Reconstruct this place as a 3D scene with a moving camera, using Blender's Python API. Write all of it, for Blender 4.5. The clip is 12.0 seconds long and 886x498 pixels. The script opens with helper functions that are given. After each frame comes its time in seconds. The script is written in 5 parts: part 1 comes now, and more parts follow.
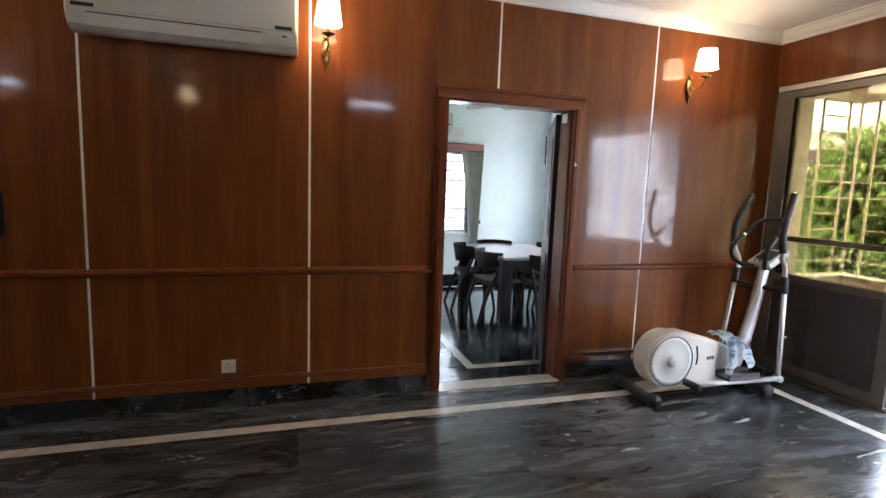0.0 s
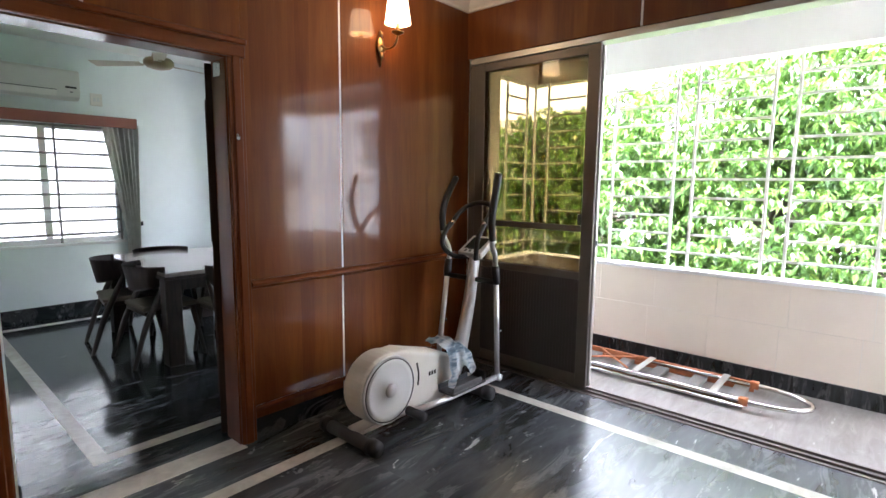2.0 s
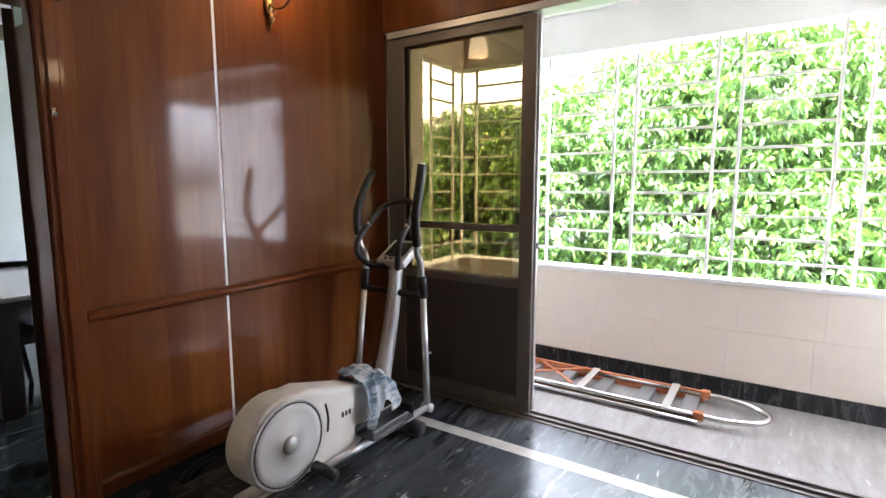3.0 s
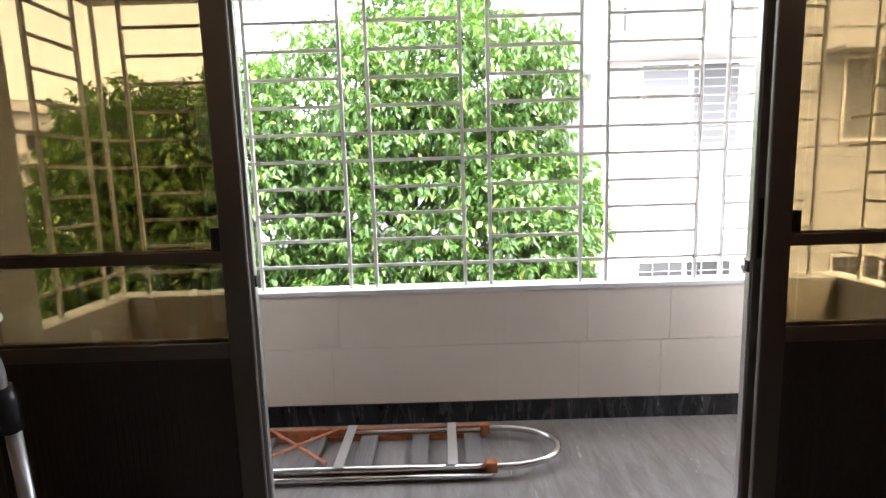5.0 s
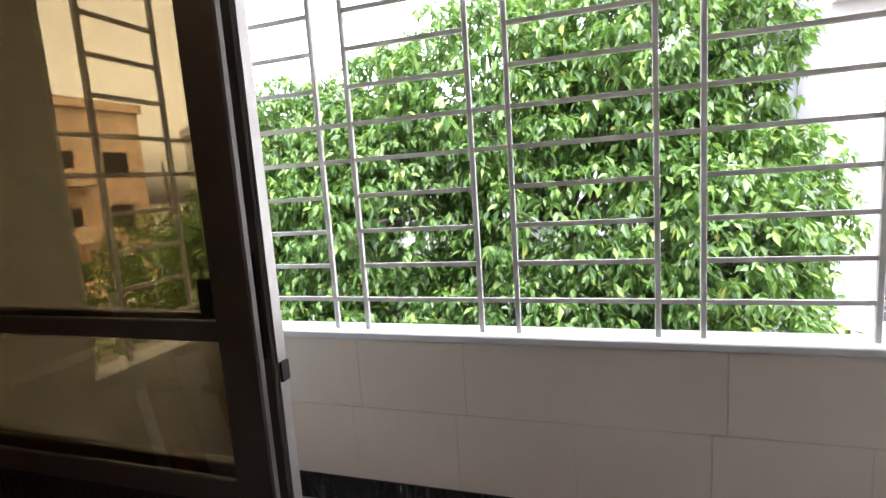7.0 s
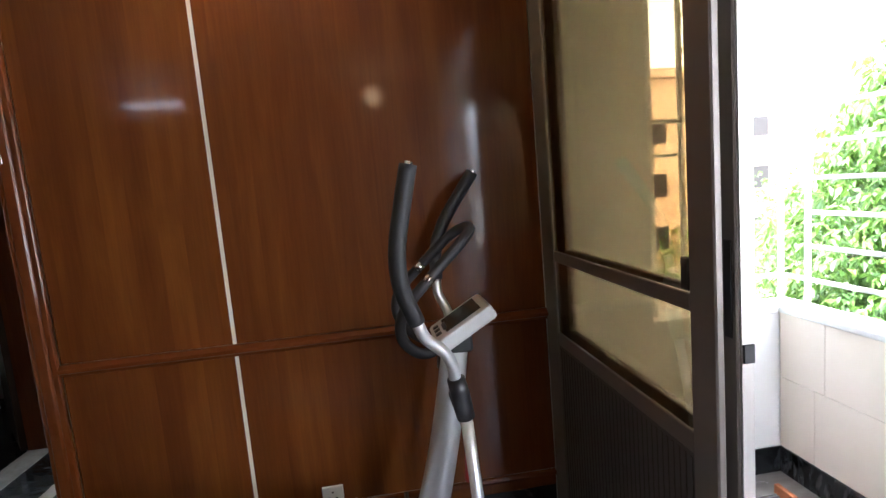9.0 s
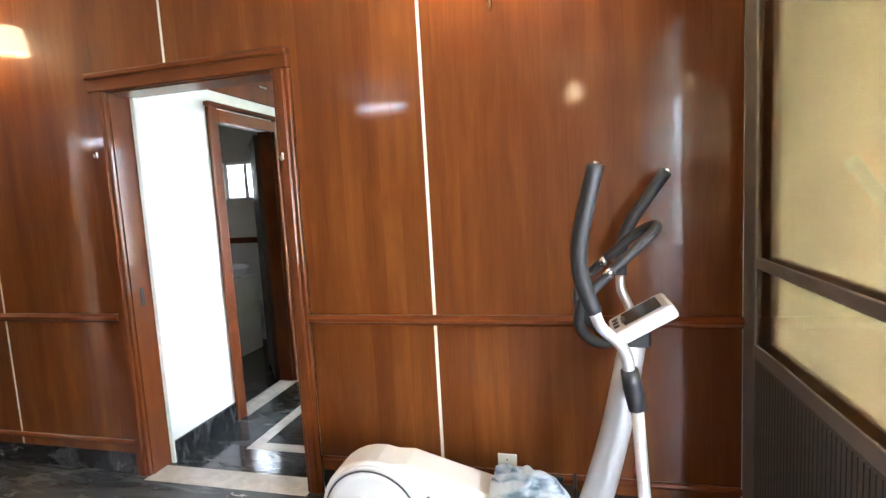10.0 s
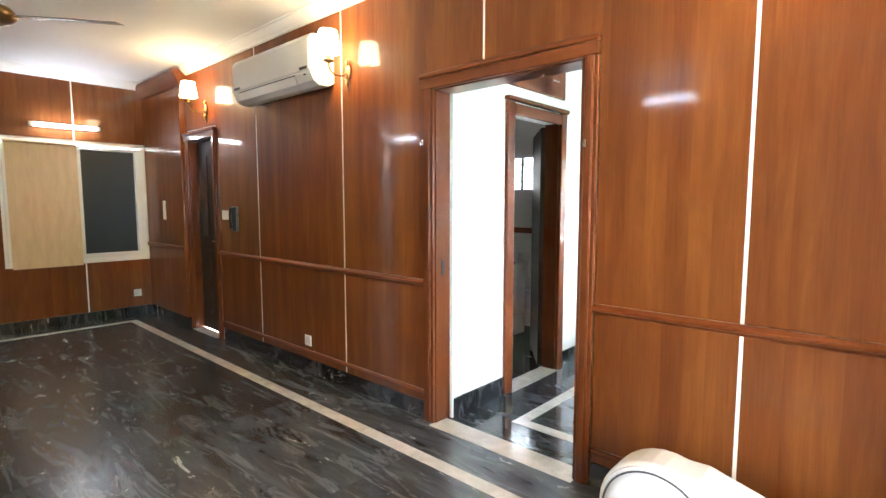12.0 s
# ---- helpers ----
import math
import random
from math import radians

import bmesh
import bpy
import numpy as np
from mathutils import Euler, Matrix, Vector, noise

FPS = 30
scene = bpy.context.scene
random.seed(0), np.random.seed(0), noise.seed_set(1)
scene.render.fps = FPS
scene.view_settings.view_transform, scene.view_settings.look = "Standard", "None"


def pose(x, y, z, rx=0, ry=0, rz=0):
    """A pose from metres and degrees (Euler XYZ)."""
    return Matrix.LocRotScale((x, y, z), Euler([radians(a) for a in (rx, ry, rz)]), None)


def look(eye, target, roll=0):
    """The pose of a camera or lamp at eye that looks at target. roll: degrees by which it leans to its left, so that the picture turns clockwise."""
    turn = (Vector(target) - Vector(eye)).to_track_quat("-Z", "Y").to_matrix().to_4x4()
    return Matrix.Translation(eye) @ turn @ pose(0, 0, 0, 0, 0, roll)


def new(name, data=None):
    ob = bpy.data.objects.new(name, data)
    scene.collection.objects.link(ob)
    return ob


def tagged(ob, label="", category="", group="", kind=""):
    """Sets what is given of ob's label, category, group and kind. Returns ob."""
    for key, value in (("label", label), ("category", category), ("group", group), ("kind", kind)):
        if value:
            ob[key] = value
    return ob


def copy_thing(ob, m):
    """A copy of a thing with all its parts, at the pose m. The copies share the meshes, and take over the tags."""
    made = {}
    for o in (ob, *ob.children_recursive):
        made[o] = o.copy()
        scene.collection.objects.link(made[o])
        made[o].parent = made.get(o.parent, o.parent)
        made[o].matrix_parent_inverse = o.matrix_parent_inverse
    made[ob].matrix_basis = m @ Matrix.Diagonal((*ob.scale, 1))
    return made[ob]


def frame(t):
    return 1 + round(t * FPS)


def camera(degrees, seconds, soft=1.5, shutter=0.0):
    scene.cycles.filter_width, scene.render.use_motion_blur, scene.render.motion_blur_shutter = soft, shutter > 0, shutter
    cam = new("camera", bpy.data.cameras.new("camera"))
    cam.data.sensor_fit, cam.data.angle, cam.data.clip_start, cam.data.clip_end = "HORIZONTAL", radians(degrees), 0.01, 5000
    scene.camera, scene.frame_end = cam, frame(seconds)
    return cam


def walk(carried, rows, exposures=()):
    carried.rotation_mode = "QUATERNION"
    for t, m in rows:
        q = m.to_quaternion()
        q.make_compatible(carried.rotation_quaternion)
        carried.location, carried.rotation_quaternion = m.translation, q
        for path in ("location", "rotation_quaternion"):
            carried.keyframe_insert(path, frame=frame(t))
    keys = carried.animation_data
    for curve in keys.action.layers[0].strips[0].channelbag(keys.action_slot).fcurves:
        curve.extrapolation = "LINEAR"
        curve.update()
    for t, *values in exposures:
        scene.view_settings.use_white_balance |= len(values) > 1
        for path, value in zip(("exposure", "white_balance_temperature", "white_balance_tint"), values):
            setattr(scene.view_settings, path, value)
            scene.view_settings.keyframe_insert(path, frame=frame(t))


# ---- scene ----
cam = camera(82.5, 12.0)
PATH = [
    (0, (-4.009, -3.43, 1.478), (-3.419, -1.535, 1.237), 2.1),
    (0.5, (-3.768, -3.268, 1.473), (-3.049, -1.418, 1.225), 0.8),
    (1, (-3.58, -3.068, 1.465), (-2.732, -1.273, 1.218), 1.2),
    (1.5, (-3.415, -2.76, 1.478), (-2.089, -1.284, 1.225), 2.0),
    (2, (-3.23, -2.597, 1.456), (-1.742, -1.286, 1.202), 0.6),
    (2.5, (-2.979, -2.461, 1.471), (-1.478, -1.164, 1.21), -0.7),
    (3, (-2.745, -2.276, 1.42), (-1.086, -1.187, 1.17), -0.0),
    (3.5, (-2.517, -2.145, 1.439), (-0.647, -1.49, 1.165), -0.8),
    (3.7, (-2.424, -2.097, 1.436), (-0.518, -1.590, 1.145), -0.6),
    (5.3, (-1.553, -1.751, 1.397), (0.427, -1.772, 1.117), -1.9),
    (5.5, (-1.475, -1.824, 1.428), (0.502, -1.833, 1.124), -1.9),
    (6, (-1.222, -1.784, 1.427), (0.755, -1.785, 1.127), -2.1),
    (6.5, (-1.007, -1.743, 1.422), (0.946, -1.425, 1.132), -3.2),
    (6.7, (-0.889, -1.714, 1.416), (1.048, -1.305, 1.131), -3.4),
    (8.3, (-0.457, -1.781, 1.432), (0.404, 0.006, 1.181), -6.5),
    (8.5, (-0.513, -1.829, 1.463), (0.171, 0.031, 1.196), -6.2),
    (9, (-0.66, -2.026, 1.457), (-0.406, -0.056, 1.219), -4.9),
    (9.5, (-0.676, -2.133, 1.465), (-0.786, -0.148, 1.248), -3.8),
    (10, (-0.635, -2.192, 1.463), (-1.127, -0.265, 1.253), -3.2),
    (10.5, (-0.662, -2.268, 1.46), (-1.681, -0.56, 1.257), -2.8),
    (11, (-0.684, -2.312, 1.43), (-1.941, -0.769, 1.243), -1.6),
    (11.5, (-0.718, -2.322, 1.428), (-2.044, -0.837, 1.239), -1.0),
    (12, (-0.803, -2.284, 1.406), (-2.141, -0.809, 1.224), 0.0),
]
EXPOSURE = [(0, 4.0, 5550, 12), (0.7, 3.65, 5600, 12), (1.5, 3.45, 5800, 14), (2.5, 3.45, 5850, 15), (3.0, 3.4, 5850, 15), (3.5, 3.2, 5900, 15), (5.3, 1.78, 6150, 17), (6.5, 1.36, 6150, 17), (8.3, 2.5, 5750, 15), (9.0, 3.25, 5750, 14), (9.5, 3.85, 5900, 14), (10.0, 4.88, 5750, 10), (10.5, 5.24, 5800, 9), (12, 5.30, 5750, 8)]
walk(cam, [(t, look(eye, target, roll)) for t, eye, target, roll in PATH], EXPOSURE)


# ---- light ----
world = bpy.data.worlds.new("world")
scene.world = world
world.use_nodes = True
wn, wl = world.node_tree.nodes, world.node_tree.links
sky = wn.new("ShaderNodeTexSky")
sky.sky_type, sky.sun_disc = "NISHITA", False
sky.sun_elevation, sky.sun_rotation = radians(60), radians(242)
sky.air_density, sky.dust_density = 1.0, 4.0
pale = wn.new("ShaderNodeHueSaturation")
pale.inputs["Saturation"].default_value = 0.14
pale.inputs["Value"].default_value = 4.0
wl.new(sky.outputs[0], pale.inputs["Color"])
wl.new(pale.outputs[0], wn["Background"].inputs[0])
wn["Background"].inputs[1].default_value = 0.15


def lamp(name, kind, at, energy, color=(1, 1, 1), size=0.1, target=None):
    data = bpy.data.lights.new(name, kind)
    data.energy, data.color = energy, color
    if kind == "POINT":
        data.shadow_soft_size = size
    ob = new(name, data)
    ob.matrix_world = look(at, target) if target else pose(*at)
    return ob


SUN = lamp("sun", "SUN", (-15, -8, 29), 1.8, (1, 0.96, 0.9), target=(0, 0, 0))
SUN.data.angle = radians(20)


# ---- materials ----
def mat(name, color=(0.8, 0.8, 0.8), rough=0.5, metal=0.0, coat=0.0, coat_rough=0.05, spec=0.5):
    m = bpy.data.materials.new(name)
    m.use_nodes = True
    b = m.node_tree.nodes["Principled BSDF"]
    b.inputs["Base Color"].default_value = (*color, 1)
    b.inputs["Roughness"].default_value = rough
    b.inputs["Metallic"].default_value = metal
    b.inputs["Coat Weight"].default_value = coat
    b.inputs["Coat Roughness"].default_value = coat_rough
    b.inputs["Specular IOR Level"].default_value = spec
    return m


def nodes(m):
    t = m.node_tree
    return t.nodes, t.links, t.nodes["Principled BSDF"]


def place(m, scale=(1, 1, 1), turn=0.0, local=False):
    """A position socket in metres, scaled, of the world or of the object itself."""
    n, l, b = nodes(m)
    mp = n.new("ShaderNodeMapping")
    mp.inputs["Scale"].default_value = scale
    mp.inputs["Rotation"].default_value = (0, 0, turn)
    if local:
        l.new(n.new("ShaderNodeTexCoord").outputs["Object"], mp.inputs[0])
    else:
        l.new(n.new("ShaderNodeNewGeometry").outputs["Position"], mp.inputs[0])
    return mp.outputs[0]


def tex(m, where, scale, detail=4.0, rough=0.55, distort=0.0):
    n, l, b = nodes(m)
    t = n.new("ShaderNodeTexNoise")
    t.inputs["Scale"].default_value, t.inputs["Detail"].default_value = scale, detail
    t.inputs["Roughness"].default_value, t.inputs["Distortion"].default_value = rough, distort
    l.new(where, t.inputs["Vector"])
    return t.outputs[0]


def ramp(m, fac, stops):
    n, l, b = nodes(m)
    r = n.new("ShaderNodeValToRGB")
    e = r.color_ramp.elements
    while len(e) < len(stops):
        e.new(0.5)
    for el, (p, c) in zip(e, stops):
        el.position, el.color = p, (*c, 1) if len(c) == 3 else c
    l.new(fac, r.inputs[0])
    return r.outputs[0]


def mixc(m, fac, a, c, mode="MIX"):
    n, l, b = nodes(m)
    x = n.new("ShaderNodeMix")
    x.data_type, x.blend_type = "RGBA", mode
    for sock, v in ((x.inputs[0], fac), (x.inputs[6], a), (x.inputs[7], c)):
        if isinstance(v, (int, float)):
            sock.default_value = v
        elif isinstance(v, tuple):
            sock.default_value = (*v, 1)
        else:
            l.new(v, sock)
    return x.outputs[2]


def bump(m, fac, strength=0.2, dist=0.002):
    n, l, b = nodes(m)
    bp = n.new("ShaderNodeBump")
    bp.inputs["Strength"].default_value, bp.inputs["Distance"].default_value = strength, dist
    l.new(fac, bp.inputs["Height"])
    l.new(bp.outputs[0], b.inputs["Normal"])


def setc(m, c):
    n, l, b = nodes(m)
    l.new(c, b.inputs["Base Color"])


def setr(m, fac, lo, hi):
    n, l, b = nodes(m)
    r = n.new("ShaderNodeMapRange")
    r.inputs["To Min"].default_value, r.inputs["To Max"].default_value = lo, hi
    l.new(fac, r.inputs[0])
    l.new(r.outputs[0], b.inputs["Roughness"])


def veneer(name, dark, mid, light, vertical=True, leaf=0.092, coat=0.62):
    """Lacquered wood veneer: slip-matched leaves, flame figure, fine grain and a clear glossy coat."""
    m = mat(name, mid, 0.42, spec=0.12, coat=coat, coat_rough=0.08 if coat > 0.5 else 0.2)
    n, l, b = nodes(m)
    sep = n.new("ShaderNodeSeparateXYZ")
    l.new(n.new("ShaderNodeNewGeometry").outputs["Position"], sep.inputs[0])
    add = n.new("ShaderNodeMath")
    add.operation = "ADD"
    l.new(sep.outputs[0 if vertical else 2], add.inputs[0])
    if vertical:
        l.new(sep.outputs[1], add.inputs[1])
    div = n.new("ShaderNodeMath")
    div.operation = "DIVIDE"
    l.new(add.outputs[0], div.inputs[0])
    div.inputs[1].default_value = leaf
    flo = n.new("ShaderNodeMath")
    flo.operation = "FLOOR"
    l.new(div.outputs[0], flo.inputs[0])
    wn1 = n.new("ShaderNodeTexWhiteNoise")
    wn1.noise_dimensions = "1D"
    l.new(flo.outputs[0], wn1.inputs["W"])
    off = n.new("ShaderNodeVectorMath")
    off.operation = "MULTIPLY_ADD"
    l.new(wn1.outputs["Value"], off.inputs[0])
    off.inputs[1].default_value = (0.4, 0.3, 0.9)
    l.new(place(m, (1, 1, 0.16) if vertical else (0.16, 0.16, 1)), off.inputs[2])
    sc = (1, 1, 0.04) if vertical else (0.04, 0.04, 1)
    p = place(m, sc)
    bands = tex(m, p, 7.0, 2.0, 0.5)
    grain = tex(m, p, 110.0, 3.0, 0.6)
    flame = tex(m, off.outputs[0], 9.0, 4.0, 0.55, 0.9)
    c = ramp(m, bands, [(0.3, dark), (0.52, mid), (0.72, light)])
    c = mixc(m, 0.40, c, ramp(m, flame, [(0.35, dark), (0.52, mid), (0.68, light)]))
    c = mixc(m, 0.16, c, ramp(m, wn1.outputs["Value"], [(0.0, dark), (1.0, light)]))
    c = mixc(m, 0.10, c, ramp(m, grain, [(0.4, dark), (0.6, light)]))
    setc(m, c)
    bump(m, tex(m, place(m), 2.2, 1.0, 0.4), 0.06, 0.01)
    return m


WOOD = veneer("veneer", (0.089, 0.0218, 0.0055), (0.147, 0.0418, 0.0088), (0.220, 0.0735, 0.0135))
TRIM = veneer("trim_wood", (0.095, 0.0225, 0.0058), (0.136, 0.036, 0.0085), (0.182, 0.053, 0.012))
TRIM_H = veneer("trim_wood_level", (0.095, 0.0225, 0.0058), (0.136, 0.036, 0.0085), (0.182, 0.053, 0.012), False)
TABLEWOOD = mat("table_wood", (0.025, 0.016, 0.012), 0.5)
setc(TABLEWOOD, ramp(TABLEWOOD, tex(TABLEWOOD, place(TABLEWOOD, (1, 1, 0.15)), 40.0), [(0.35, (0.017, 0.011, 0.008)), (0.65, (0.036, 0.022, 0.016))]))
DARKWOOD = veneer("dark_wood", (0.022, 0.012, 0.008), (0.035, 0.019, 0.012), (0.055, 0.03, 0.018), coat=0.25)


def marble(name, base, mid, vein, rough, local=False, scale=1.0, turn=0.6):
    m = mat(name, base, rough, spec=0.55)
    n, l, b = nodes(m)
    p = place(m, (scale, scale * 4.5, scale), turn, local)
    if local:
        off = n.new("ShaderNodeVectorMath")
        off.operation = "MULTIPLY_ADD"
        rnd = n.new("ShaderNodeObjectInfo").outputs["Random"]
        l.new(rnd, off.inputs[0])
        off.inputs[1].default_value = (37.0, 53.0, 11.0)
        l.new(p, off.inputs[2])
        p = off.outputs[0]
    cloud = tex(m, p, 1.6, 6.0, 0.62, 0.8)
    c = ramp(m, cloud, [(0.3, base), (0.7, mid)])
    streak = tex(m, p, 2.4, 8.0, 0.7, 1.0)
    c = mixc(m, ramp(m, streak, [(0.53, (0, 0, 0)), (0.59, (0.16, 0.16, 0.16)), (0.65, (0.07, 0.07, 0.07)), (0.71, (0.75, 0.75, 0.75))]), c, vein)
    chips = tex(m, p, 3.6, 5.0, 0.65, 0.6)
    c = mixc(m, ramp(m, chips, [(0.66, (0, 0, 0)), (0.69, (0.85, 0.85, 0.85))]), c, vein)
    setc(m, c)
    setr(m, tex(m, place(m), 6.0, 5.0, 0.6), rough * 0.7, rough * 1.5)
    return m


MARBLE = marble("black_marble", (0.016, 0.018, 0.020), (0.082, 0.090, 0.097), (0.46, 0.46, 0.46), 0.22, True, 0.8)
MARBLE_SK = marble("black_marble_skirting", (0.008, 0.009, 0.010), (0.03, 0.032, 0.035), (0.30, 0.30, 0.30), 0.12, False, 1.4)
MARBLE_D = marble("green_grey_marble", (0.02, 0.024, 0.025), (0.06, 0.068, 0.07), (0.3, 0.3, 0.29), 0.10, False, 0.9, -0.5)
STRIP = mat("white_marble", (0.55, 0.52, 0.46), 0.18)
setc(STRIP, ramp(STRIP, tex(STRIP, place(STRIP), 9.0, 6.0, 0.65, 0.6), [(0.3, (0.42, 0.39, 0.34)), (0.7, (0.62, 0.59, 0.53))]))


def plaster(name, c, rough=0.6, amount=0.06):
    m = mat(name, c, rough)
    lo = tuple(v * (1 - amount) for v in c)
    hi = tuple(min(1, v * (1 + amount)) for v in c)
    t = tex(m, place(m), 1.3, 6.0, 0.6)
    setc(m, ramp(m, t, [(0.3, lo), (0.7, hi)]))
    bump(m, tex(m, place(m), 60.0, 4.0, 0.6), 0.08, 0.002)
    return m


WHITE = plaster("white_paint", (0.80, 0.80, 0.78))
CEIL = plaster("ceiling_paint", (0.80, 0.79, 0.77), 0.7, 0.03)
DWALL = plaster("dining_paint", (0.74, 0.80, 0.79))
BALC = marble("balcony_stone", (0.150, 0.132, 0.120), (0.265, 0.245, 0.228), (0.42, 0.40, 0.38), 0.30, False, 1.5, 0.9)
PALE = plaster("pale_tile", (0.82, 0.735, 0.625), 0.3, 0.05)
FACADE = plaster("facade_paint", (0.42, 0.417, 0.414), 0.85, 0.09)
FACADE_GREY = plaster("facade_grey", (0.30, 0.31, 0.32), 0.8, 0.1)
ORANGE = plaster("orange_facade", (0.55, 0.40, 0.27), 0.8, 0.1)
INLAY = mat("pale_inlay", (0.80, 0.77, 0.73), 0.4)
ALU = mat("bronze_aluminium", (0.17, 0.15, 0.135), 0.40, 0.35)
setr(ALU, tex(ALU, place(ALU), 25.0), 0.30, 0.46)
ALU_L = mat("pale_aluminium", (0.62, 0.60, 0.57), 0.35, 0.7)
TREAD = mat("dull_aluminium", (0.27, 0.26, 0.25), 0.42, 0.5)
setr(TREAD, tex(TREAD, place(TREAD), 30.0), 0.34, 0.52)
PANEL = mat("dark_panel", (0.062, 0.056, 0.052), 0.45)
setr(PANEL, tex(PANEL, place(PANEL), 9.0), 0.38, 0.55)
GRILL = mat("grille_paint", (0.76, 0.69, 0.61), 0.4)
setc(GRILL, ramp(GRILL, tex(GRILL, place(GRILL), 14.0), [(0.35, (0.66, 0.64, 0.60)), (0.65, (0.78, 0.76, 0.72))]))
WGRILL = mat("white_grille_paint", (0.75, 0.75, 0.74), 0.4)
PLASTIC = mat("white_plastic", (0.72, 0.70, 0.64), 0.35)
setc(PLASTIC, ramp(PLASTIC, tex(PLASTIC, place(PLASTIC), 4.0), [(0.3, (0.66, 0.64, 0.58)), (0.7, (0.75, 0.73, 0.67))]))
PLASTIC_G = mat("pale_grey_plastic", (0.62, 0.63, 0.62), 0.3)
ACBODY = mat("ac_plastic", (0.62, 0.61, 0.56), 0.42)
SLOT = mat("dark_slot", (0.02, 0.018, 0.016), 0.6)
RUBBER = mat("black_rubber", (0.016, 0.016, 0.017), 0.55)
bump(RUBBER, tex(RUBBER, place(RUBBER), 300.0), 0.2, 0.001)
BLACKP = mat("black_plastic", (0.022, 0.022, 0.024), 0.32)
SILVER = mat("silver_paint", (0.60, 0.61, 0.62), 0.33, 0.6)
STEEL = mat("polished_steel", (0.70, 0.69, 0.66), 0.22, 1.0)
RUST = mat("orange_bracket", (0.45, 0.13, 0.04), 0.55)
setc(RUST, ramp(RUST, tex(RUST, place(RUST), 22.0), [(0.35, (0.30, 0.10, 0.04)), (0.65, (0.52, 0.17, 0.06))]))
BRASS = mat("aged_brass", (0.30, 0.19, 0.08), 0.33, 0.9)
setr(BRASS, tex(BRASS, place(BRASS), 60.0), 0.22, 0.5)
RED = mat("red_plastic", (0.5, 0.03, 0.04), 0.4)
SEAT = mat("seat_fabric", (0.10, 0.085, 0.07), 0.85)
CURTAIN = mat("grey_curtain", (0.56, 0.57, 0.52), 0.9)
setc(CURTAIN, ramp(CURTAIN, tex(CURTAIN, place(CURTAIN), 16.0, 3.0), [(0.3, (0.66, 0.65, 0.58)), (0.7, (0.76, 0.75, 0.69))]))
PELMET = mat("pelmet_wood", (0.26, 0.085, 0.05), 0.4, coat=0.4)
TABLETOP = mat("table_top", (0.30, 0.26, 0.24), 0.22, coat=0.4)
setc(TABLETOP, ramp(TABLETOP, tex(TABLETOP, place(TABLETOP, (1, 0.1, 1)), 30.0), [(0.35, (0.25, 0.215, 0.195)), (0.65, (0.33, 0.29, 0.265))]))
CLOTH = mat("blue_cloth", (0.22, 0.31, 0.40), 0.9)
setc(CLOTH, ramp(CLOTH, tex(CLOTH, place(CLOTH, (0.5, 1, 2.5)), 14.0, 2.0), [(0.36, (0.18, 0.25, 0.33)), (0.45, (0.42, 0.52, 0.60)), (0.56, (0.70, 0.75, 0.78))]))
SCREEN = mat("lcd", (0.05, 0.06, 0.055), 0.2)
BLIND = mat("cream_blind", (0.62, 0.47, 0.30), 0.8)
setc(BLIND, ramp(BLIND, tex(BLIND, place(BLIND, (1, 1, 0.2)), 18.0), [(0.3, (0.56, 0.42, 0.26)), (0.7, (0.66, 0.51, 0.33))]))
BATHTILE = plaster("bath_tile", (0.58, 0.54, 0.47), 0.3, 0.06)
CERAMIC = mat("ceramic", (0.72, 0.71, 0.69), 0.12)
BARK = mat("bark", (0.10, 0.08, 0.06), 0.9)
bump(BARK, tex(BARK, place(BARK, (1, 1, 0.3)), 20.0, 6.0), 0.7, 0.02)
GROUND = plaster("ground_dust", (0.20, 0.18, 0.15), 0.9, 0.25)


def glass(name, tint, rough=0.0):
    m = mat(name, tint, rough)
    n, l, b = nodes(m)
    b.inputs["Transmission Weight"].default_value = 1.0
    b.inputs["IOR"].default_value = 1.45
    return m


TINT = glass("bronze_glass", (0.405, 0.345, 0.235))
CLEAR = glass("clear_glass", (0.96, 0.98, 0.97))
NIGHT = mat("dark_film_glass", (0.016, 0.022, 0.032), 0.32)
# grey tint added to the panes to cut the daylight behind them
DIMMING = glass("dimming_glass", (0.36, 0.37, 0.37))


def leafmat():
    m = mat("leaf", (0.07, 0.14, 0.03), 0.42)
    n, l, b = nodes(m)
    r = n.new("ShaderNodeNewGeometry").outputs["Random Per Island"]
    setc(m, ramp(m, r, [(0.0, (0.022, 0.055, 0.012)), (0.45, (0.048, 0.105, 0.020)), (0.8, (0.095, 0.175, 0.032)), (0.985, (0.17, 0.25, 0.05)), (1.0, (0.28, 0.27, 0.06))]))
    b.inputs["Subsurface Weight"].default_value = 0.0
    tr = n.new("ShaderNodeBsdfTranslucent")
    tr.inputs[0].default_value = (0.16, 0.30, 0.04, 1)
    mx = n.new("ShaderNodeMixShader")
    mx.inputs[0].default_value = 0.3
    l.new(b.outputs[0], mx.inputs[1])
    l.new(tr.outputs[0], mx.inputs[2])
    l.new(mx.outputs[0], n["Material Output"].inputs[0])
    return m


LEAF = leafmat()


def glow(name, color, strength):
    m = mat(name, color, 0.6)
    n, l, b = nodes(m)
    b.inputs["Emission Color"].default_value = (*color, 1)
    b.inputs["Emission Strength"].default_value = strength
    return m


SHADE = glow("lit_shade", (1.0, 0.74, 0.42), 0.9)
TUBE = glow("lit_tube", (0.93, 0.96, 1.0), 2.8)


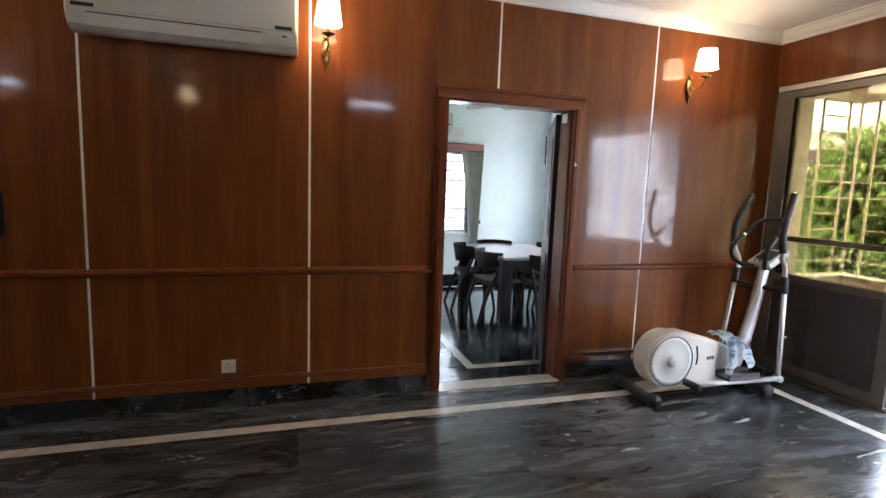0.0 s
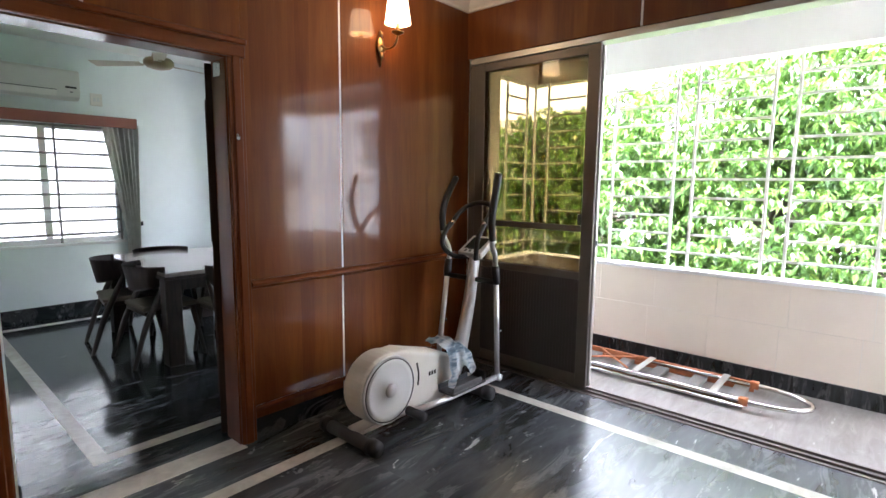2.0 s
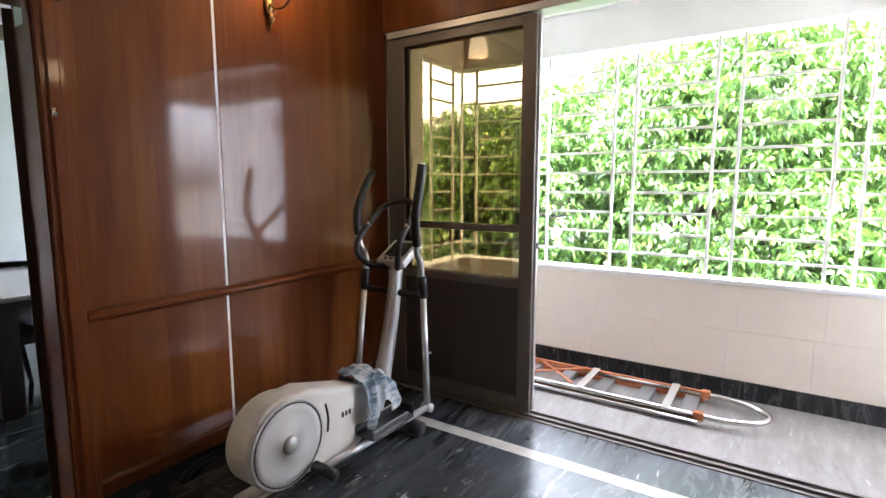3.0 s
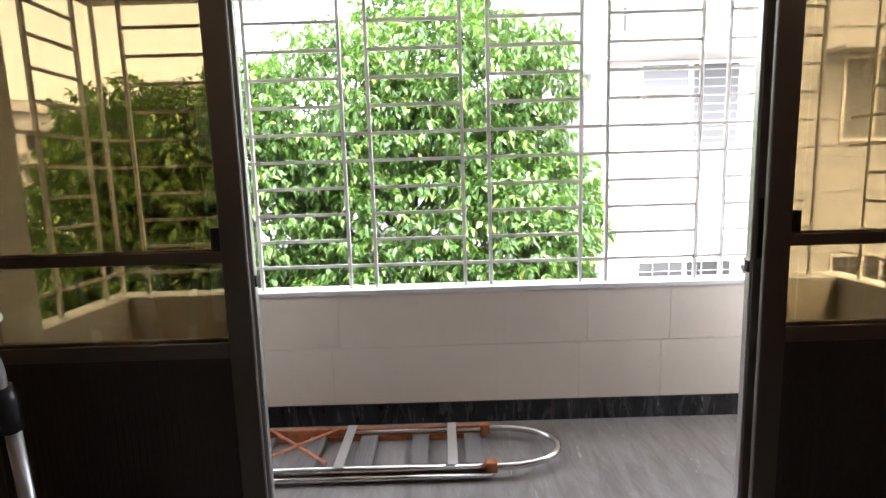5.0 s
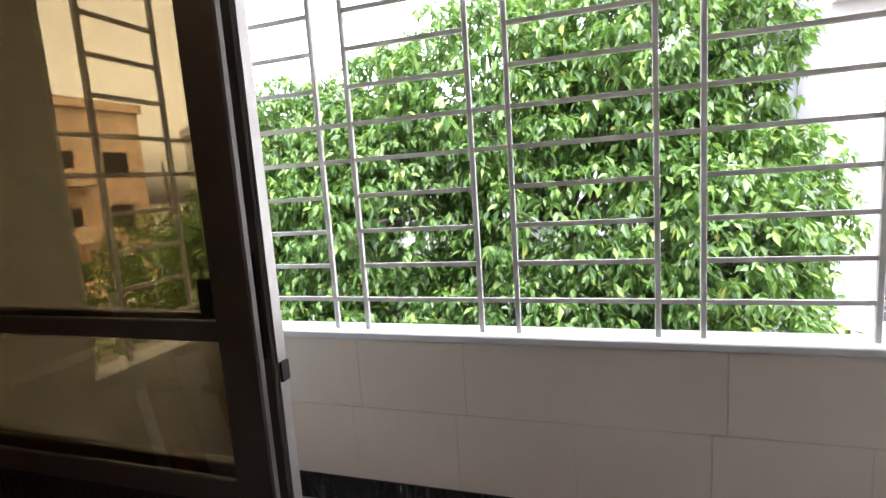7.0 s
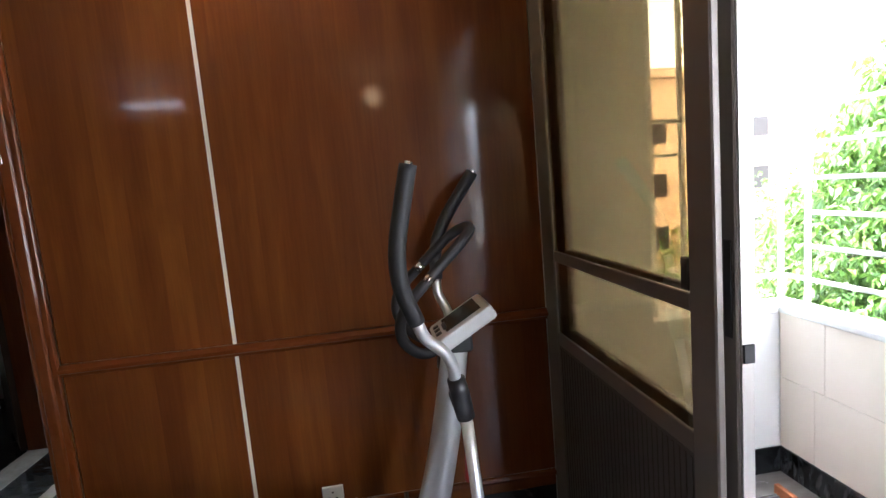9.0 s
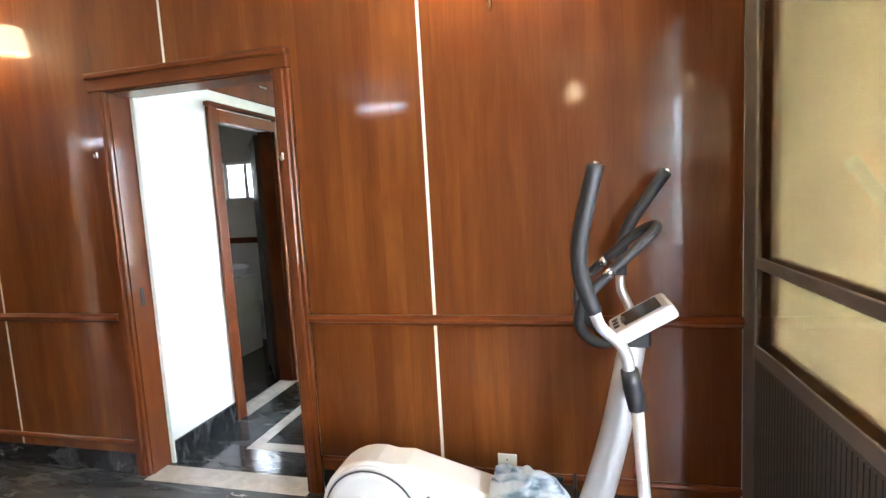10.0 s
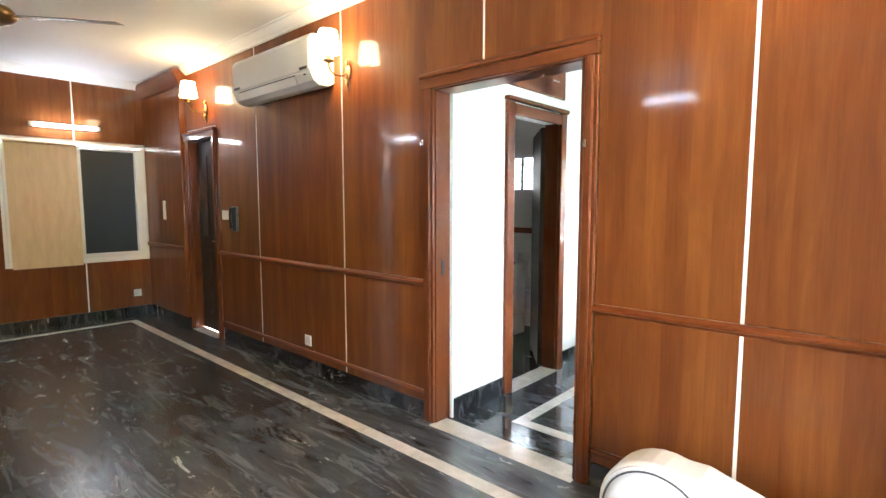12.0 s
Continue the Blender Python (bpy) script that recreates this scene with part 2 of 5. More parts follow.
# ---- mesh helpers ----
def put(name, bm, material, parent=None, label="", smooth=False):
    me = bpy.data.meshes.new(name)
    bmesh.ops.recalc_face_normals(bm, faces=bm.faces)
    for f in bm.faces:
        f.smooth = smooth
    bm.to_mesh(me)
    bm.free()
    me.materials.append(material)
    ob = new(name, me)
    if parent:
        ob.parent = parent
    if label:
        ob["label"] = label
    return ob


part = put


def thing(name, label, category, at=(0, 0, 0), turn=0.0, group="", kind=""):
    ob = new(name)
    ob.matrix_world = pose(*at, 0, 0, turn)
    ob.empty_display_size = 0.1
    return tagged(ob, label, category, group, kind)


def bx(x0, y0, z0, x1, y1, z1, bevel=0.0, bm=None, seg=1):
    own = bmesh.new()
    bmesh.ops.create_cube(own, size=1)
    for v in own.verts:
        v.co = Vector(((x0 + x1) / 2 + v.co.x * (x1 - x0), (y0 + y1) / 2 + v.co.y * (y1 - y0), (z0 + z1) / 2 + v.co.z * (z1 - z0)))
    if bevel:
        bmesh.ops.bevel(own, geom=own.edges[:], offset=bevel, segments=seg, affect="EDGES", profile=0.5)
    return join(bm, own)


def join(bm, own):
    if bm is None:
        return own
    me = bpy.data.meshes.new("joined")
    own.to_mesh(me)
    own.free()
    bm.from_mesh(me)
    bpy.data.meshes.remove(me)
    return bm


def smoothed(pts, n=6):
    """A Catmull-Rom line through the points."""
    p = [Vector(q) for q in pts]
    p = [p[0] * 2 - p[1]] + p + [p[-1] * 2 - p[-2]]
    out = []
    for i in range(1, len(p) - 2):
        a, b, c, d = p[i - 1:i + 3]
        for k in range(n):
            t = k / n
            out.append(0.5 * (2 * b + (c - a) * t + (2 * a - 5 * b + 4 * c - d) * t * t + (3 * b - a - 3 * c + d) * t ** 3))
    return out + [p[-2]]


def tube(pts, r, sides=10, bm=None, flat=1.0, smooth=0):
    """A round or flattened tube along points; r may be a list."""
    pts = smoothed(pts, smooth) if smooth else [Vector(p) for p in pts]
    rs = r if isinstance(r, (list, tuple)) else [r] * len(pts)
    if len(rs) != len(pts):
        rs = [float(v) for v in np.interp(np.linspace(0, 1, len(pts)), np.linspace(0, 1, len(rs)), rs)]
    own = bmesh.new()
    rings = []
    u = None
    for i, p in enumerate(pts):
        d = (pts[min(i + 1, len(pts) - 1)] - pts[max(i - 1, 0)]).normalized()
        if u is None:
            u = d.orthogonal().normalized()
            if abs(d.z) > 0.7:
                u = (Vector((1, 0, 0)) - d * d.x).normalized()
        u = (u - d * u.dot(d)).normalized()
        w = d.cross(u)
        rings.append([own.verts.new(p + rs[i] * (math.cos(a) * u + math.sin(a) * flat * w)) for a in [2 * math.pi * k / sides for k in range(sides)]])
    for a, b in zip(rings, rings[1:]):
        for k in range(sides):
            own.faces.new((a[k], a[(k + 1) % sides], b[(k + 1) % sides], b[k]))
    own.faces.new(rings[0][::-1])
    own.faces.new(rings[-1])
    return join(bm, own)


def lathe(profile, sides=24, at=(0, 0, 0), bm=None):
    """A turned shape from (radius, height) pairs, about z."""
    own = bmesh.new()
    rings = [[own.verts.new((at[0] + r * math.cos(2 * math.pi * k / sides), at[1] + r * math.sin(2 * math.pi * k / sides), at[2] + z)) for k in range(sides)] for r, z in profile]
    for a, b in zip(rings, rings[1:]):
        for k in range(sides):
            own.faces.new((a[k], a[(k + 1) % sides], b[(k + 1) % sides], b[k]))
    own.faces.new(rings[0][::-1])
    own.faces.new(rings[-1])
    return join(bm, own)


def prism(outline, y0, y1, bevel=0.0, seg=2, axis="y"):
    """An outline of (x, z) pairs given depth along y (or of (y, z) along x)."""
    own = bmesh.new()
    put_at = (lambda a, b, d: (a, d, b)) if axis == "y" else (lambda a, b, d: (d, a, b))
    f = own.faces.new([own.verts.new(put_at(a, b, y0)) for a, b in outline])
    r = bmesh.ops.extrude_face_region(own, geom=[f])
    for v in [g for g in r["geom"] if isinstance(g, bmesh.types.BMVert)]:
        v.co = Vector(put_at(*((v.co.x, v.co.z) if axis == "y" else (v.co.y, v.co.z)), y1))
    if bevel:
        bmesh.ops.recalc_face_normals(own, faces=own.faces)
        rim = [e for e in own.edges if all(abs((v.co.y if axis == "y" else v.co.x) - d) < 1e-5 for v in e.verts for d in [y0]) or all(abs((v.co.y if axis == "y" else v.co.x) - y1) < 1e-5 for v in e.verts)]
        bmesh.ops.bevel(own, geom=rim, offset=bevel, segments=seg, affect="EDGES", profile=0.5)
    return own


def structure(name, bm, material, label="", parent=None):
    ob = put(name, bm, material, parent)
    return ob if parent else tagged(ob, label, kind="structure")


# ---- hall ----
XW, YS, ZC = -7.85, -3.95, 2.86          # west wall, south wall, ceiling
D0, D1, DZ = -2.952, -1.957, 2.10       # dining doorway
S0, S1 = -6.63, -6.01                    # second doorway
RAIL0, RAIL1 = 0.870, 0.920

floor = structure("floor", bx(XW, YS, -0.12, -0.013, -0.002, -0.004), SLOT, "dark polished marble floor of the panelled hall")
ceiling = structure("ceiling", bx(XW, YS, ZC, 0.1, 0.12, ZC + 0.12), CEIL, "white painted flat ceiling")
wall_n = structure("wall_north", bx(XW - 0.12, 0.014, -0.12, S0, 0.13, ZC), WHITE, "lacquered wood panelled wall with a doorway")
for a, z0, c in ((S0, 2.1, S1), (S1, -0.12, D0), (D0, DZ, D1), (D1, -0.12, 0.1)):
    structure("masonry", bx(a, 0.014, z0, c, 0.13, ZC), WHITE, parent=wall_n)
wall_w = structure("wall_west", bx(XW - 0.14, YS, -0.12, XW - 0.014, 0.014, 0.76), WHITE, "wood panelled end wall with a window")
for y0, z0, y1, z1 in ((YS, 0.76, -1.43, 2.07), (-0.10, 0.76, 0.014, 2.07), (YS, 2.07, 0.014, ZC)):
    structure("masonry", bx(XW - 0.14, y0, z0, XW - 0.014, y1, z1), WHITE, parent=wall_w)
wall_s = structure("wall_south", bx(XW, YS - 0.14, -0.12, 0.1, YS - 0.014, ZC), WHITE, "wood panelled long wall")
wall_e = structure("wall_east", bx(0.0, YS, 2.428, 0.11, 0.014, ZC), WHITE, "wood clad band over the sliding doors")


def panel(wall, x0, y0, z0, x1, y1, z1):
    return put("wood_panel", bx(x0, y0, z0, x1, y1, z1, 0.0015), WOOD, wall)


def north_panels():
    g = 0.0075
    cols = [(XW, S0 - 0.06), (S1 + 0.06, -5.135), (-5.135, -3.868), (-3.868, D0 - 0.072)]
    for a, c in cols:
        for z0, z1 in ((0.118, 0.165), (0.195, RAIL0), (RAIL1, 2.775)):
            panel(wall_n, a + (g if a in (-5.135, -3.868) else 0), 0, z0, c - (g if c in (-5.135, -3.868) else 0), 0.014, z1)
    for a, c in ((D1 + 0.072, -1.252 - g), (-1.252 + g, 0.0175)):
        for z0, z1 in ((0.118, 0.165), (0.195, RAIL0), (RAIL1, 2.775)):
            panel(wall_n, a, 0, z0, c, 0.014, z1)
    for a, c in ((D0 - 0.072, -2.572 - g), (-2.572 + g, D1 + 0.072)):
        panel(wall_n, a, 0, DZ + 0.085, c, 0.014, 2.775)
    panel(wall_n, S0 - 0.06, 0, 2.19, S1 + 0.06, 0.014, 2.775)
    # pale inlay strips between the panels
    for x in (-5.135, -3.868, -1.252):
        for z0, z1 in ((0.118, RAIL0), (RAIL1, 2.775)):
            put("inlay_strip", bx(x - g, 0.0025, z0, x + g, 0.014, z1), INLAY, wall_n)
    put("inlay_strip", bx(-2.572 - g, 0.0025, DZ + 0.085, -2.572 + g, 0.014, 2.775), INLAY, wall_n)


north_panels()


def west_panels():
    for y0, y1, z0, z1 in ((YS, -1.46, 0.118, 2.775), (-1.46, -0.745, 0.118, 0.70), (-0.73, -0.0, 0.118, 0.70), (-1.46, -0.785, 2.12, 2.775), (-0.77, 0.0, 2.12, 2.775)):
        put("wood_panel", bx(XW - 0.014, y0, z0, XW, y1, z1, 0.0015), WOOD, wall_w)
    for y, z0, z1 in ((-0.7375, 0.118, 0.70), (-0.7775, 2.12, 2.775)):
        put("inlay_strip", bx(XW - 0.014, y - 0.0075, z0, XW - 0.002, y + 0.0075, z1), INLAY, wall_w)
    x = XW
    while x < -0.1:
        x1 = min(x + 1.30, 0.0)
        panel(wall_s, x + 0.0075, YS - 0.014, 0.118, x1 - 0.0075, YS, 2.775)
        put("inlay_strip", bx(x1 - 0.0075, YS - 0.014, 0.118, x1 + 0.0075, YS - 0.0025, 2.775), INLAY, wall_s)
        x = x1
    for y0, y1 in ((YS, -2.645), (-2.63, -1.365), (-1.35, -0.001)):
        put("wood_panel", bx(-0.014, y0, 2.428, 0.0, y1, 2.775, 0.0015), WOOD, wall_e)
    for y in (-2.6375, -1.3575):
        put("inlay_strip", bx(-0.012, y - 0.0075, 2.428, 0.0, y + 0.0075, 2.775), INLAY, wall_e)


west_panels()

# mouldings
RAILP = [(0.0, RAIL0), (-0.012, RAIL0 + 0.004), (-0.020, RAIL0 + 0.016), (-0.032, RAIL0 + 0.022), (-0.032, RAIL0 + 0.036), (-0.022, RAIL0 + 0.042), (-0.012, RAIL1 - 0.002), (0.0, RAIL1)]
BASEP = [(0.0, 0.165), (-0.010, 0.167), (-0.014, 0.178), (-0.010, 0.190), (0.0, 0.195)]
COVE = [(0.0, 2.775), (-0.018, 2.778), (-0.024, 2.792), (-0.045, 2.806), (-0.068, 2.832), (-0.078, 2.846), (-0.095, 2.850), (-0.098, ZC - 0.001), (0.0, ZC - 0.001)]


def along_x(name, prof, x0, x1, material, label, y=0.0, flip=1):
    bm = prism([(y + flip * a, b) for a, b in prof], x0, x1, axis="x")
    return structure(name, bm, material, label)


for a, c in ((S1 + 0.075, D0 - 0.075), (D1 + 0.075, 0.017)):
    along_x("chair_rail", RAILP, a, c, TRIM_H, "moulded lacquered wood chair rail")
    along_x("base_moulding", BASEP, a, c, TRIM_H, "slim wood moulding above the skirting")
for a, c in ((XW, S0 - 0.077), (S1 + 0.075, D0 - 0.075), (D1 + 0.075, 0.017)):
    structure("baseboard", bx(a, 0.002, -0.003, c, 0.014, 0.116), MARBLE_SK, "black marble skirting with white veins")
structure("baseboard", bx(XW - 0.014, YS, -0.003, XW - 0.002, 0.0, 0.116), MARBLE_SK, "black marble skirting with white veins")
structure("baseboard", bx(XW, YS - 0.014, -0.003, -0.03, YS - 0.002, 0.116), MARBLE_SK, "black marble skirting with white veins")
along_x("cornice", COVE, -6.62, -0.014, CEIL, "white plaster cornice moulding")
along_x("cornice", COVE, XW, -0.014, CEIL, "white plaster cornice moulding", YS, -1)
structure("cornice", prism([(-0.014 + a, b) for a, b in COVE], YS, 0.0), CEIL, "white plaster cornice moulding")
structure("cornice", prism([(XW - a, b) for a, b in COVE], YS, -0.09), CEIL, "white plaster cornice moulding")
along_x("wood_cornice", [(-0.061, 2.66), (-0.075, 2.68), (-0.095, 2.73), (-0.13, 2.79), (-0.13, 2.83), (0.0, 2.83), (0.0, 2.66)], XW, -6.63, TRIM_H, "projecting wood cornice over a panelled pier")
pier = structure("wood_pier", bx(XW, -0.06, 0.118, -6.706, -0.001, 2.66, 0.003), WOOD, "wood panelled pier beside a door")
put("chair_rail", bx(XW, -0.075, RAIL0, -6.706, -0.0605, RAIL1, 0.006), TRIM_H, pier)


# ---- dining doorway ----
def casing(name, x0, x1, z1, y, out, w=0.085, label=""):
    """A moulded door casing on the face at y, standing out towards out."""
    ob = thing(name, label, "door frame", kind="structure")
    s = out
    for xa, xb in ((x0 - w + 0.012, x0 + 0.012), (x1 - 0.012, x1 + w - 0.012)):
        bm = bx(xa, min(y, y + s * 0.022), 0.0, xb, max(y, y + s * 0.022), z1 + w - 0.012, 0.004)
        bm = bx(xa + 0.02, min(y, y + s * 0.034), 0.0, xb - 0.02, max(y, y + s * 0.034), z1 + w - 0.02, 0.006, bm)
        put("jamb", bm, TRIM, ob)
    bm = bx(x0 - w + 0.006, min(y, y + s * 0.036), z1 - 0.012, x1 + w - 0.006, max(y, y + s * 0.036), z1 + w - 0.03, 0.006)
    bm = bx(x0 - w + 0.001, min(y, y + s * 0.05), z1 + w - 0.034, x1 + w - 0.001, max(y, y + s * 0.05), z1 + w - 0.002, 0.008, bm)
    put("head", bm, TRIM_H, ob)
    return ob


frame_d = casing("door_frame_1", D0, D1, DZ, 0.0, -1, label="moulded lacquered wood door frame of a doorway")
for xa, xb in ((D0, D0 + 0.018), (D1 - 0.018, D1)):
    put("lining", bx(xa, 0.0, 0.0, xb, 0.15, DZ), TRIM, frame_d)
put("lining", bx(D0 + 0.018, 0.0, DZ - 0.018, D1 - 0.018, 0.15, DZ), TRIM_H, frame_d)
put("strike_plate", bx(D0 + 0.0182, 0.05, 0.95, D0 + 0.0205, 0.075, 1.05), SLOT, frame_d, "dark metal strike plate")
for x, z in ((D0 - 0.06, 1.775), (D1 + 0.02, 1.69)):
    bm = bx(x - 0.007, -0.0385, z - 0.02, x + 0.007, -0.0345, z + 0.015, 0.001)
    bm = tube([(x, -0.038, z - 0.012), (x, -0.054, z - 0.015), (x, -0.058, z)], 0.0035, 8, bm)
    put("hook", bm, STEEL, frame_d, "small steel hook screwed to the casing")
put("hinge", bx(D1 - 0.022, 0.045, 2.0, D1 - 0.0185, 0.12, 2.07), STEEL, frame_d, "pale steel hinge plate")
structure("threshold", bx(D0 + 0.004, -0.055, -0.02, D1 - 0.004, 0.10, 0.002), STRIP, "white marble door threshold")

door_1 = thing("door_1", "dark lacquered wood door standing open inwards", "door", (D1 - 0.004, 0.165, 0.012), -25, kind="structure")
put("leaf", bx(-0.04, 0.0, 0.0, 0.0, 0.90, DZ - 0.035, 0.003), DARKWOOD, door_1)
for z0, z1 in ((0.2, 0.95), (1.1, 1.9)):
    put("raised_panel", bx(-0.048, 0.14, z0, -0.0405, 0.76, z1, 0.004), DARKWOOD, door_1)
for z in (0.25, 1.05, 1.80):
    put("hinge", tube([(0.004, 0.0, z), (0.004, 0.0, z + 0.1)], 0.008), STEEL, door_1, "steel butt hinge")
put("lock_plate", bx(-0.034, 0.9005, 0.95, -0.006, 0.903, 1.15), STEEL, door_1, "steel lock plate")
put("tower_bolt", tube([(-0.056, 0.85, 1.72), (-0.056, 0.85, 1.98)], 0.008), STEEL, door_1, "steel tower bolt")

# second door, shut in its frame
frame_2 = casing("door_frame_2", S0, S1, 2.08, 0.0, -1, label="moulded wood frame of a second door")
for xa, xb in ((S0, S0 + 0.018), (S1 - 0.018, S1)):
    put("lining", bx(xa, 0.0, 0.0, xb, 0.13, 2.08), TRIM, frame_2)
put("lining", bx(S0 + 0.018, 0.0, 2.062, S1 - 0.018, 0.13, 2.099), TRIM_H, frame_2)
door_2 = thing("door_2", "dark lacquered wood door, shut", "door", kind="structure")
put("leaf", bx(S0 + 0.0185, 0.075, 0.006, S1 - 0.0185, 0.115, 2.061, 0.003), DARKWOOD, door_2)
for xa, xb in ((S0 + 0.09, S0 + 0.27), (S0 + 0.34, S0 + 0.52)):
    for z0, z1 in ((0.2, 0.9), (1.05, 1.9)):
        put("raised_panel", bx(xa, 0.068, z0, xb, 0.0748, z1, 0.003), DARKWOOD, door_2)
put("handle", tube([(S1 - 0.08, 0.074, 1.0), (S1 - 0.08, 0.035, 1.0), (S1 - 0.2, 0.035, 1.0)], 0.009, 8), STEEL, door_2, "steel lever handle")
structure("threshold", bx(S0 + 0.02, -0.05, -0.02, S1 - 0.02, 0.07, 0.002), STRIP, "white marble door threshold")


# ---- west window ----
def west_window():
    w = thing("window_1", "white framed sliding window with a cream blind", "window", kind="structure")
    x = XW - 0.03
    Y0, Y1, Z0, Z1 = -1.428, -0.102, 0.762, 2.058
    for y0, z0, y1, z1 in ((Y0, Z0, Y1, Z0 + 0.045), (Y0, Z1 - 0.04, Y1, Z1), (Y1 - 0.07, Z0 + 0.045, Y1, Z1 - 0.04), (-0.785, Z0 + 0.045, -0.73, Z1 - 0.04), (Y0, Z0 + 0.045, Y0 + 0.05, Z1 - 0.04)):
        put("frame", bx(x - 0.05, y0, z0, x + 0.034, y1, z1, 0.003), WGRILL, w)
    put("pane", bx(x - 0.03, -0.73, Z0 + 0.045, x - 0.024, Y1 - 0.07, Z1 - 0.04), NIGHT, w, "dark window pane")
    put("pane", bx(x - 0.03, Y0 + 0.05, Z0 + 0.045, x - 0.024, -0.785, Z1 - 0.04), NIGHT, w, "dark window pane")
    b = thing("roller_blind", "cream fabric roller blind pulled down over a window", "blind")
    put("fabric", bx(x + 0.040, -1.40, 0.70, x + 0.044, -0.765, 2.06), BLIND, b)
    put("bottom_bar", bx(x + 0.036, -1.40, 0.685, x + 0.050, -0.765, 0.70, 0.003), BLIND, b)
    put("roller", tube([(x + 0.05, -1.41, 2.065), (x + 0.05, -0.76, 2.065)], 0.018, 12), BLIND, b)


west_window()


# ---- sliding doors to the balcony ----
ZT = 2.383
sf = thing("sliding_door_frame", "bronze aluminium frame of the balcony sliding doors", "door frame", kind="structure")
put("head", bx(-0.008, YS + 0.03, ZT, 0.11, -0.03, 2.426, 0.003), ALU_L, sf, "pale aluminium head track")
for y0, y1 in ((-0.066, -0.004), (YS + 0.002, YS + 0.05)):
    put("jamb", bx(0.018, y0, 0.0, 0.11, y1, ZT, 0.003), ALU, sf)
bm = bx(-0.012, YS + 0.03, -0.05, 0.128, -0.03, 0.006, 0.002)
for x in (0.02, 0.08):
    bm = bx(x - 0.0025, YS + 0.05, 0.0061, x + 0.0025, -0.07, 0.020, 0, bm)
put("bottom_track", bm, ALU, sf, "bronze aluminium sill with raised rails")


def sliding_leaf(y0, y1, x, lock_end, label):
    w = 0.088
    ob = thing("sliding_door", label, "sliding door", group="sliding doors of the balcony", kind="structure")
    half = 0.017 if x > 0.05 else 0.010
    xa, xb = x - half, x + half
    for a, c in ((y0, y0 + w), (y1 - w, y1)):
        put("stile", bx(xa, a, 0.03, xb, c, ZT - 0.004, 0.004), ALU, ob)
    for z0, z1 in ((0.03, 0.12), (0.80, 0.855), (1.138, 1.180), (ZT - 0.06, ZT - 0.004)):
        put("rail", bx(xa + 0.002, y0 + w, z0, xb - 0.002, y1 - w, z1, 0.003), ALU, ob)
    put("lower_panel", bx(x - 0.006, y0 + w, 0.12, x + 0.006, y1 - w, 0.80), PANEL, ob, "dark solid lower panel")
    n = int((y1 - y0 - 2 * w) / 0.025)
    bm = None
    for k in range(n):
        y = y0 + w + 0.012 + k * 0.025
        bm = bx(x - 0.009, y - 0.005, 0.125, x - 0.0062, y + 0.005, 0.79, 0, bm)
    put("ribs", bm, PANEL, ob, "fine vertical ribs of the panel")
    for z0, z1 in ((0.855, 1.138), (1.180, ZT - 0.06)):
        g = put("pane", bx(x - 0.0025, y0 + w, z0, x + 0.0025, y1 - w, z1), TINT, ob, "yellow-brown tinted glass pane")
        g.visible_shadow = False
    ye = y1 if lock_end > 0 else y0
    s = -1 if lock_end > 0 else 1
    if x > 0.05:
        put("handle", bx(xa - 0.003, min(ye + s * 0.012, ye + s * 0.034), 1.09, xa - 0.0004, max(ye + s * 0.012, ye + s * 0.034), 1.30, 0.001), RUBBER, ob, "black recessed pull handle")
    put("stop", bx(xa - 0.001, min(ye + s * w, ye + s * (w + 0.03)), 1.186, xb + 0.001, max(ye + s * w, ye + s * (w + 0.03)), 1.26, 0.003), RUBBER, ob, "small black corner block")
    return ob


sliding_leaf(-1.097, -0.068, 0.02, -1, "bronze aluminium sliding door leaf with tinted glass")
sliding_leaf(-1.09, -0.069, 0.08, -1, "bronze aluminium sliding door leaf pushed open")
sliding_leaf(YS + 0.052, -2.86, 0.02, 1, "bronze aluminium sliding door leaf with tinted glass")
sliding_leaf(YS + 0.08, -2.852, 0.08, 1, "bronze aluminium sliding door leaf pushed open")
for y, s in ((-1.0905, -1), (-2.8515, 1)):
    put("edge_strip", bx(0.070, min(y, y + s * 0.004), 0.03, 0.097, max(y, y + s * 0.004), ZT - 0.004), ALU_L, sf, "pale aluminium edge strip")
    put("latch", bx(0.072, min(y + s * 0.0045, y + s * 0.010), 1.04, 0.095, max(y + s * 0.0045, y + s * 0.010), 1.08), RUBBER, sf, "black latch block")

# ---- balcony ----
BX, BN, BS, BF, PT = 1.18, 0.07, -4.03, -0.05, 0.775   # parapet face, ends, floor, parapet top
structure("balcony_floor", bx(0.128, BS - 0.12, -0.2, BX + 0.14, BN + 0.13, BF), BALC, "brown-grey streaked stone balcony floor")
structure("balcony_ceiling", bx(0.11, BS - 0.12, 2.72, BX + 0.14, BN + 0.13, 2.9), WHITE, "white painted balcony ceiling")
structure("balcony_beam", bx(BX - 0.01, BS - 0.12, 2.42, BX + 0.14, BN + 0.13, 2.72), WHITE, "white painted beam over the grille")
structure("balcony_beam", bx(0.11, BN + 0.001, 2.42, BX - 0.01, BN + 0.13, 2.72), WHITE, "white painted beam over the grille")
structure("balcony_beam", bx(0.11, BS - 0.12, 2.42, BX - 0.01, BS, 2.72), WHITE, "white painted beam over the grille")
structure("wall_balcony_north", bx(0.11, BN + 0.002, BF, 0.55, BN + 0.13, 2.42), WHITE, "pale wall at the end of the balcony")
structure("wall_balcony_south", bx(0.11, BS - 0.12, BF, 0.55, BS - 0.002, 2.42), WHITE, "pale wall at the end of the balcony")
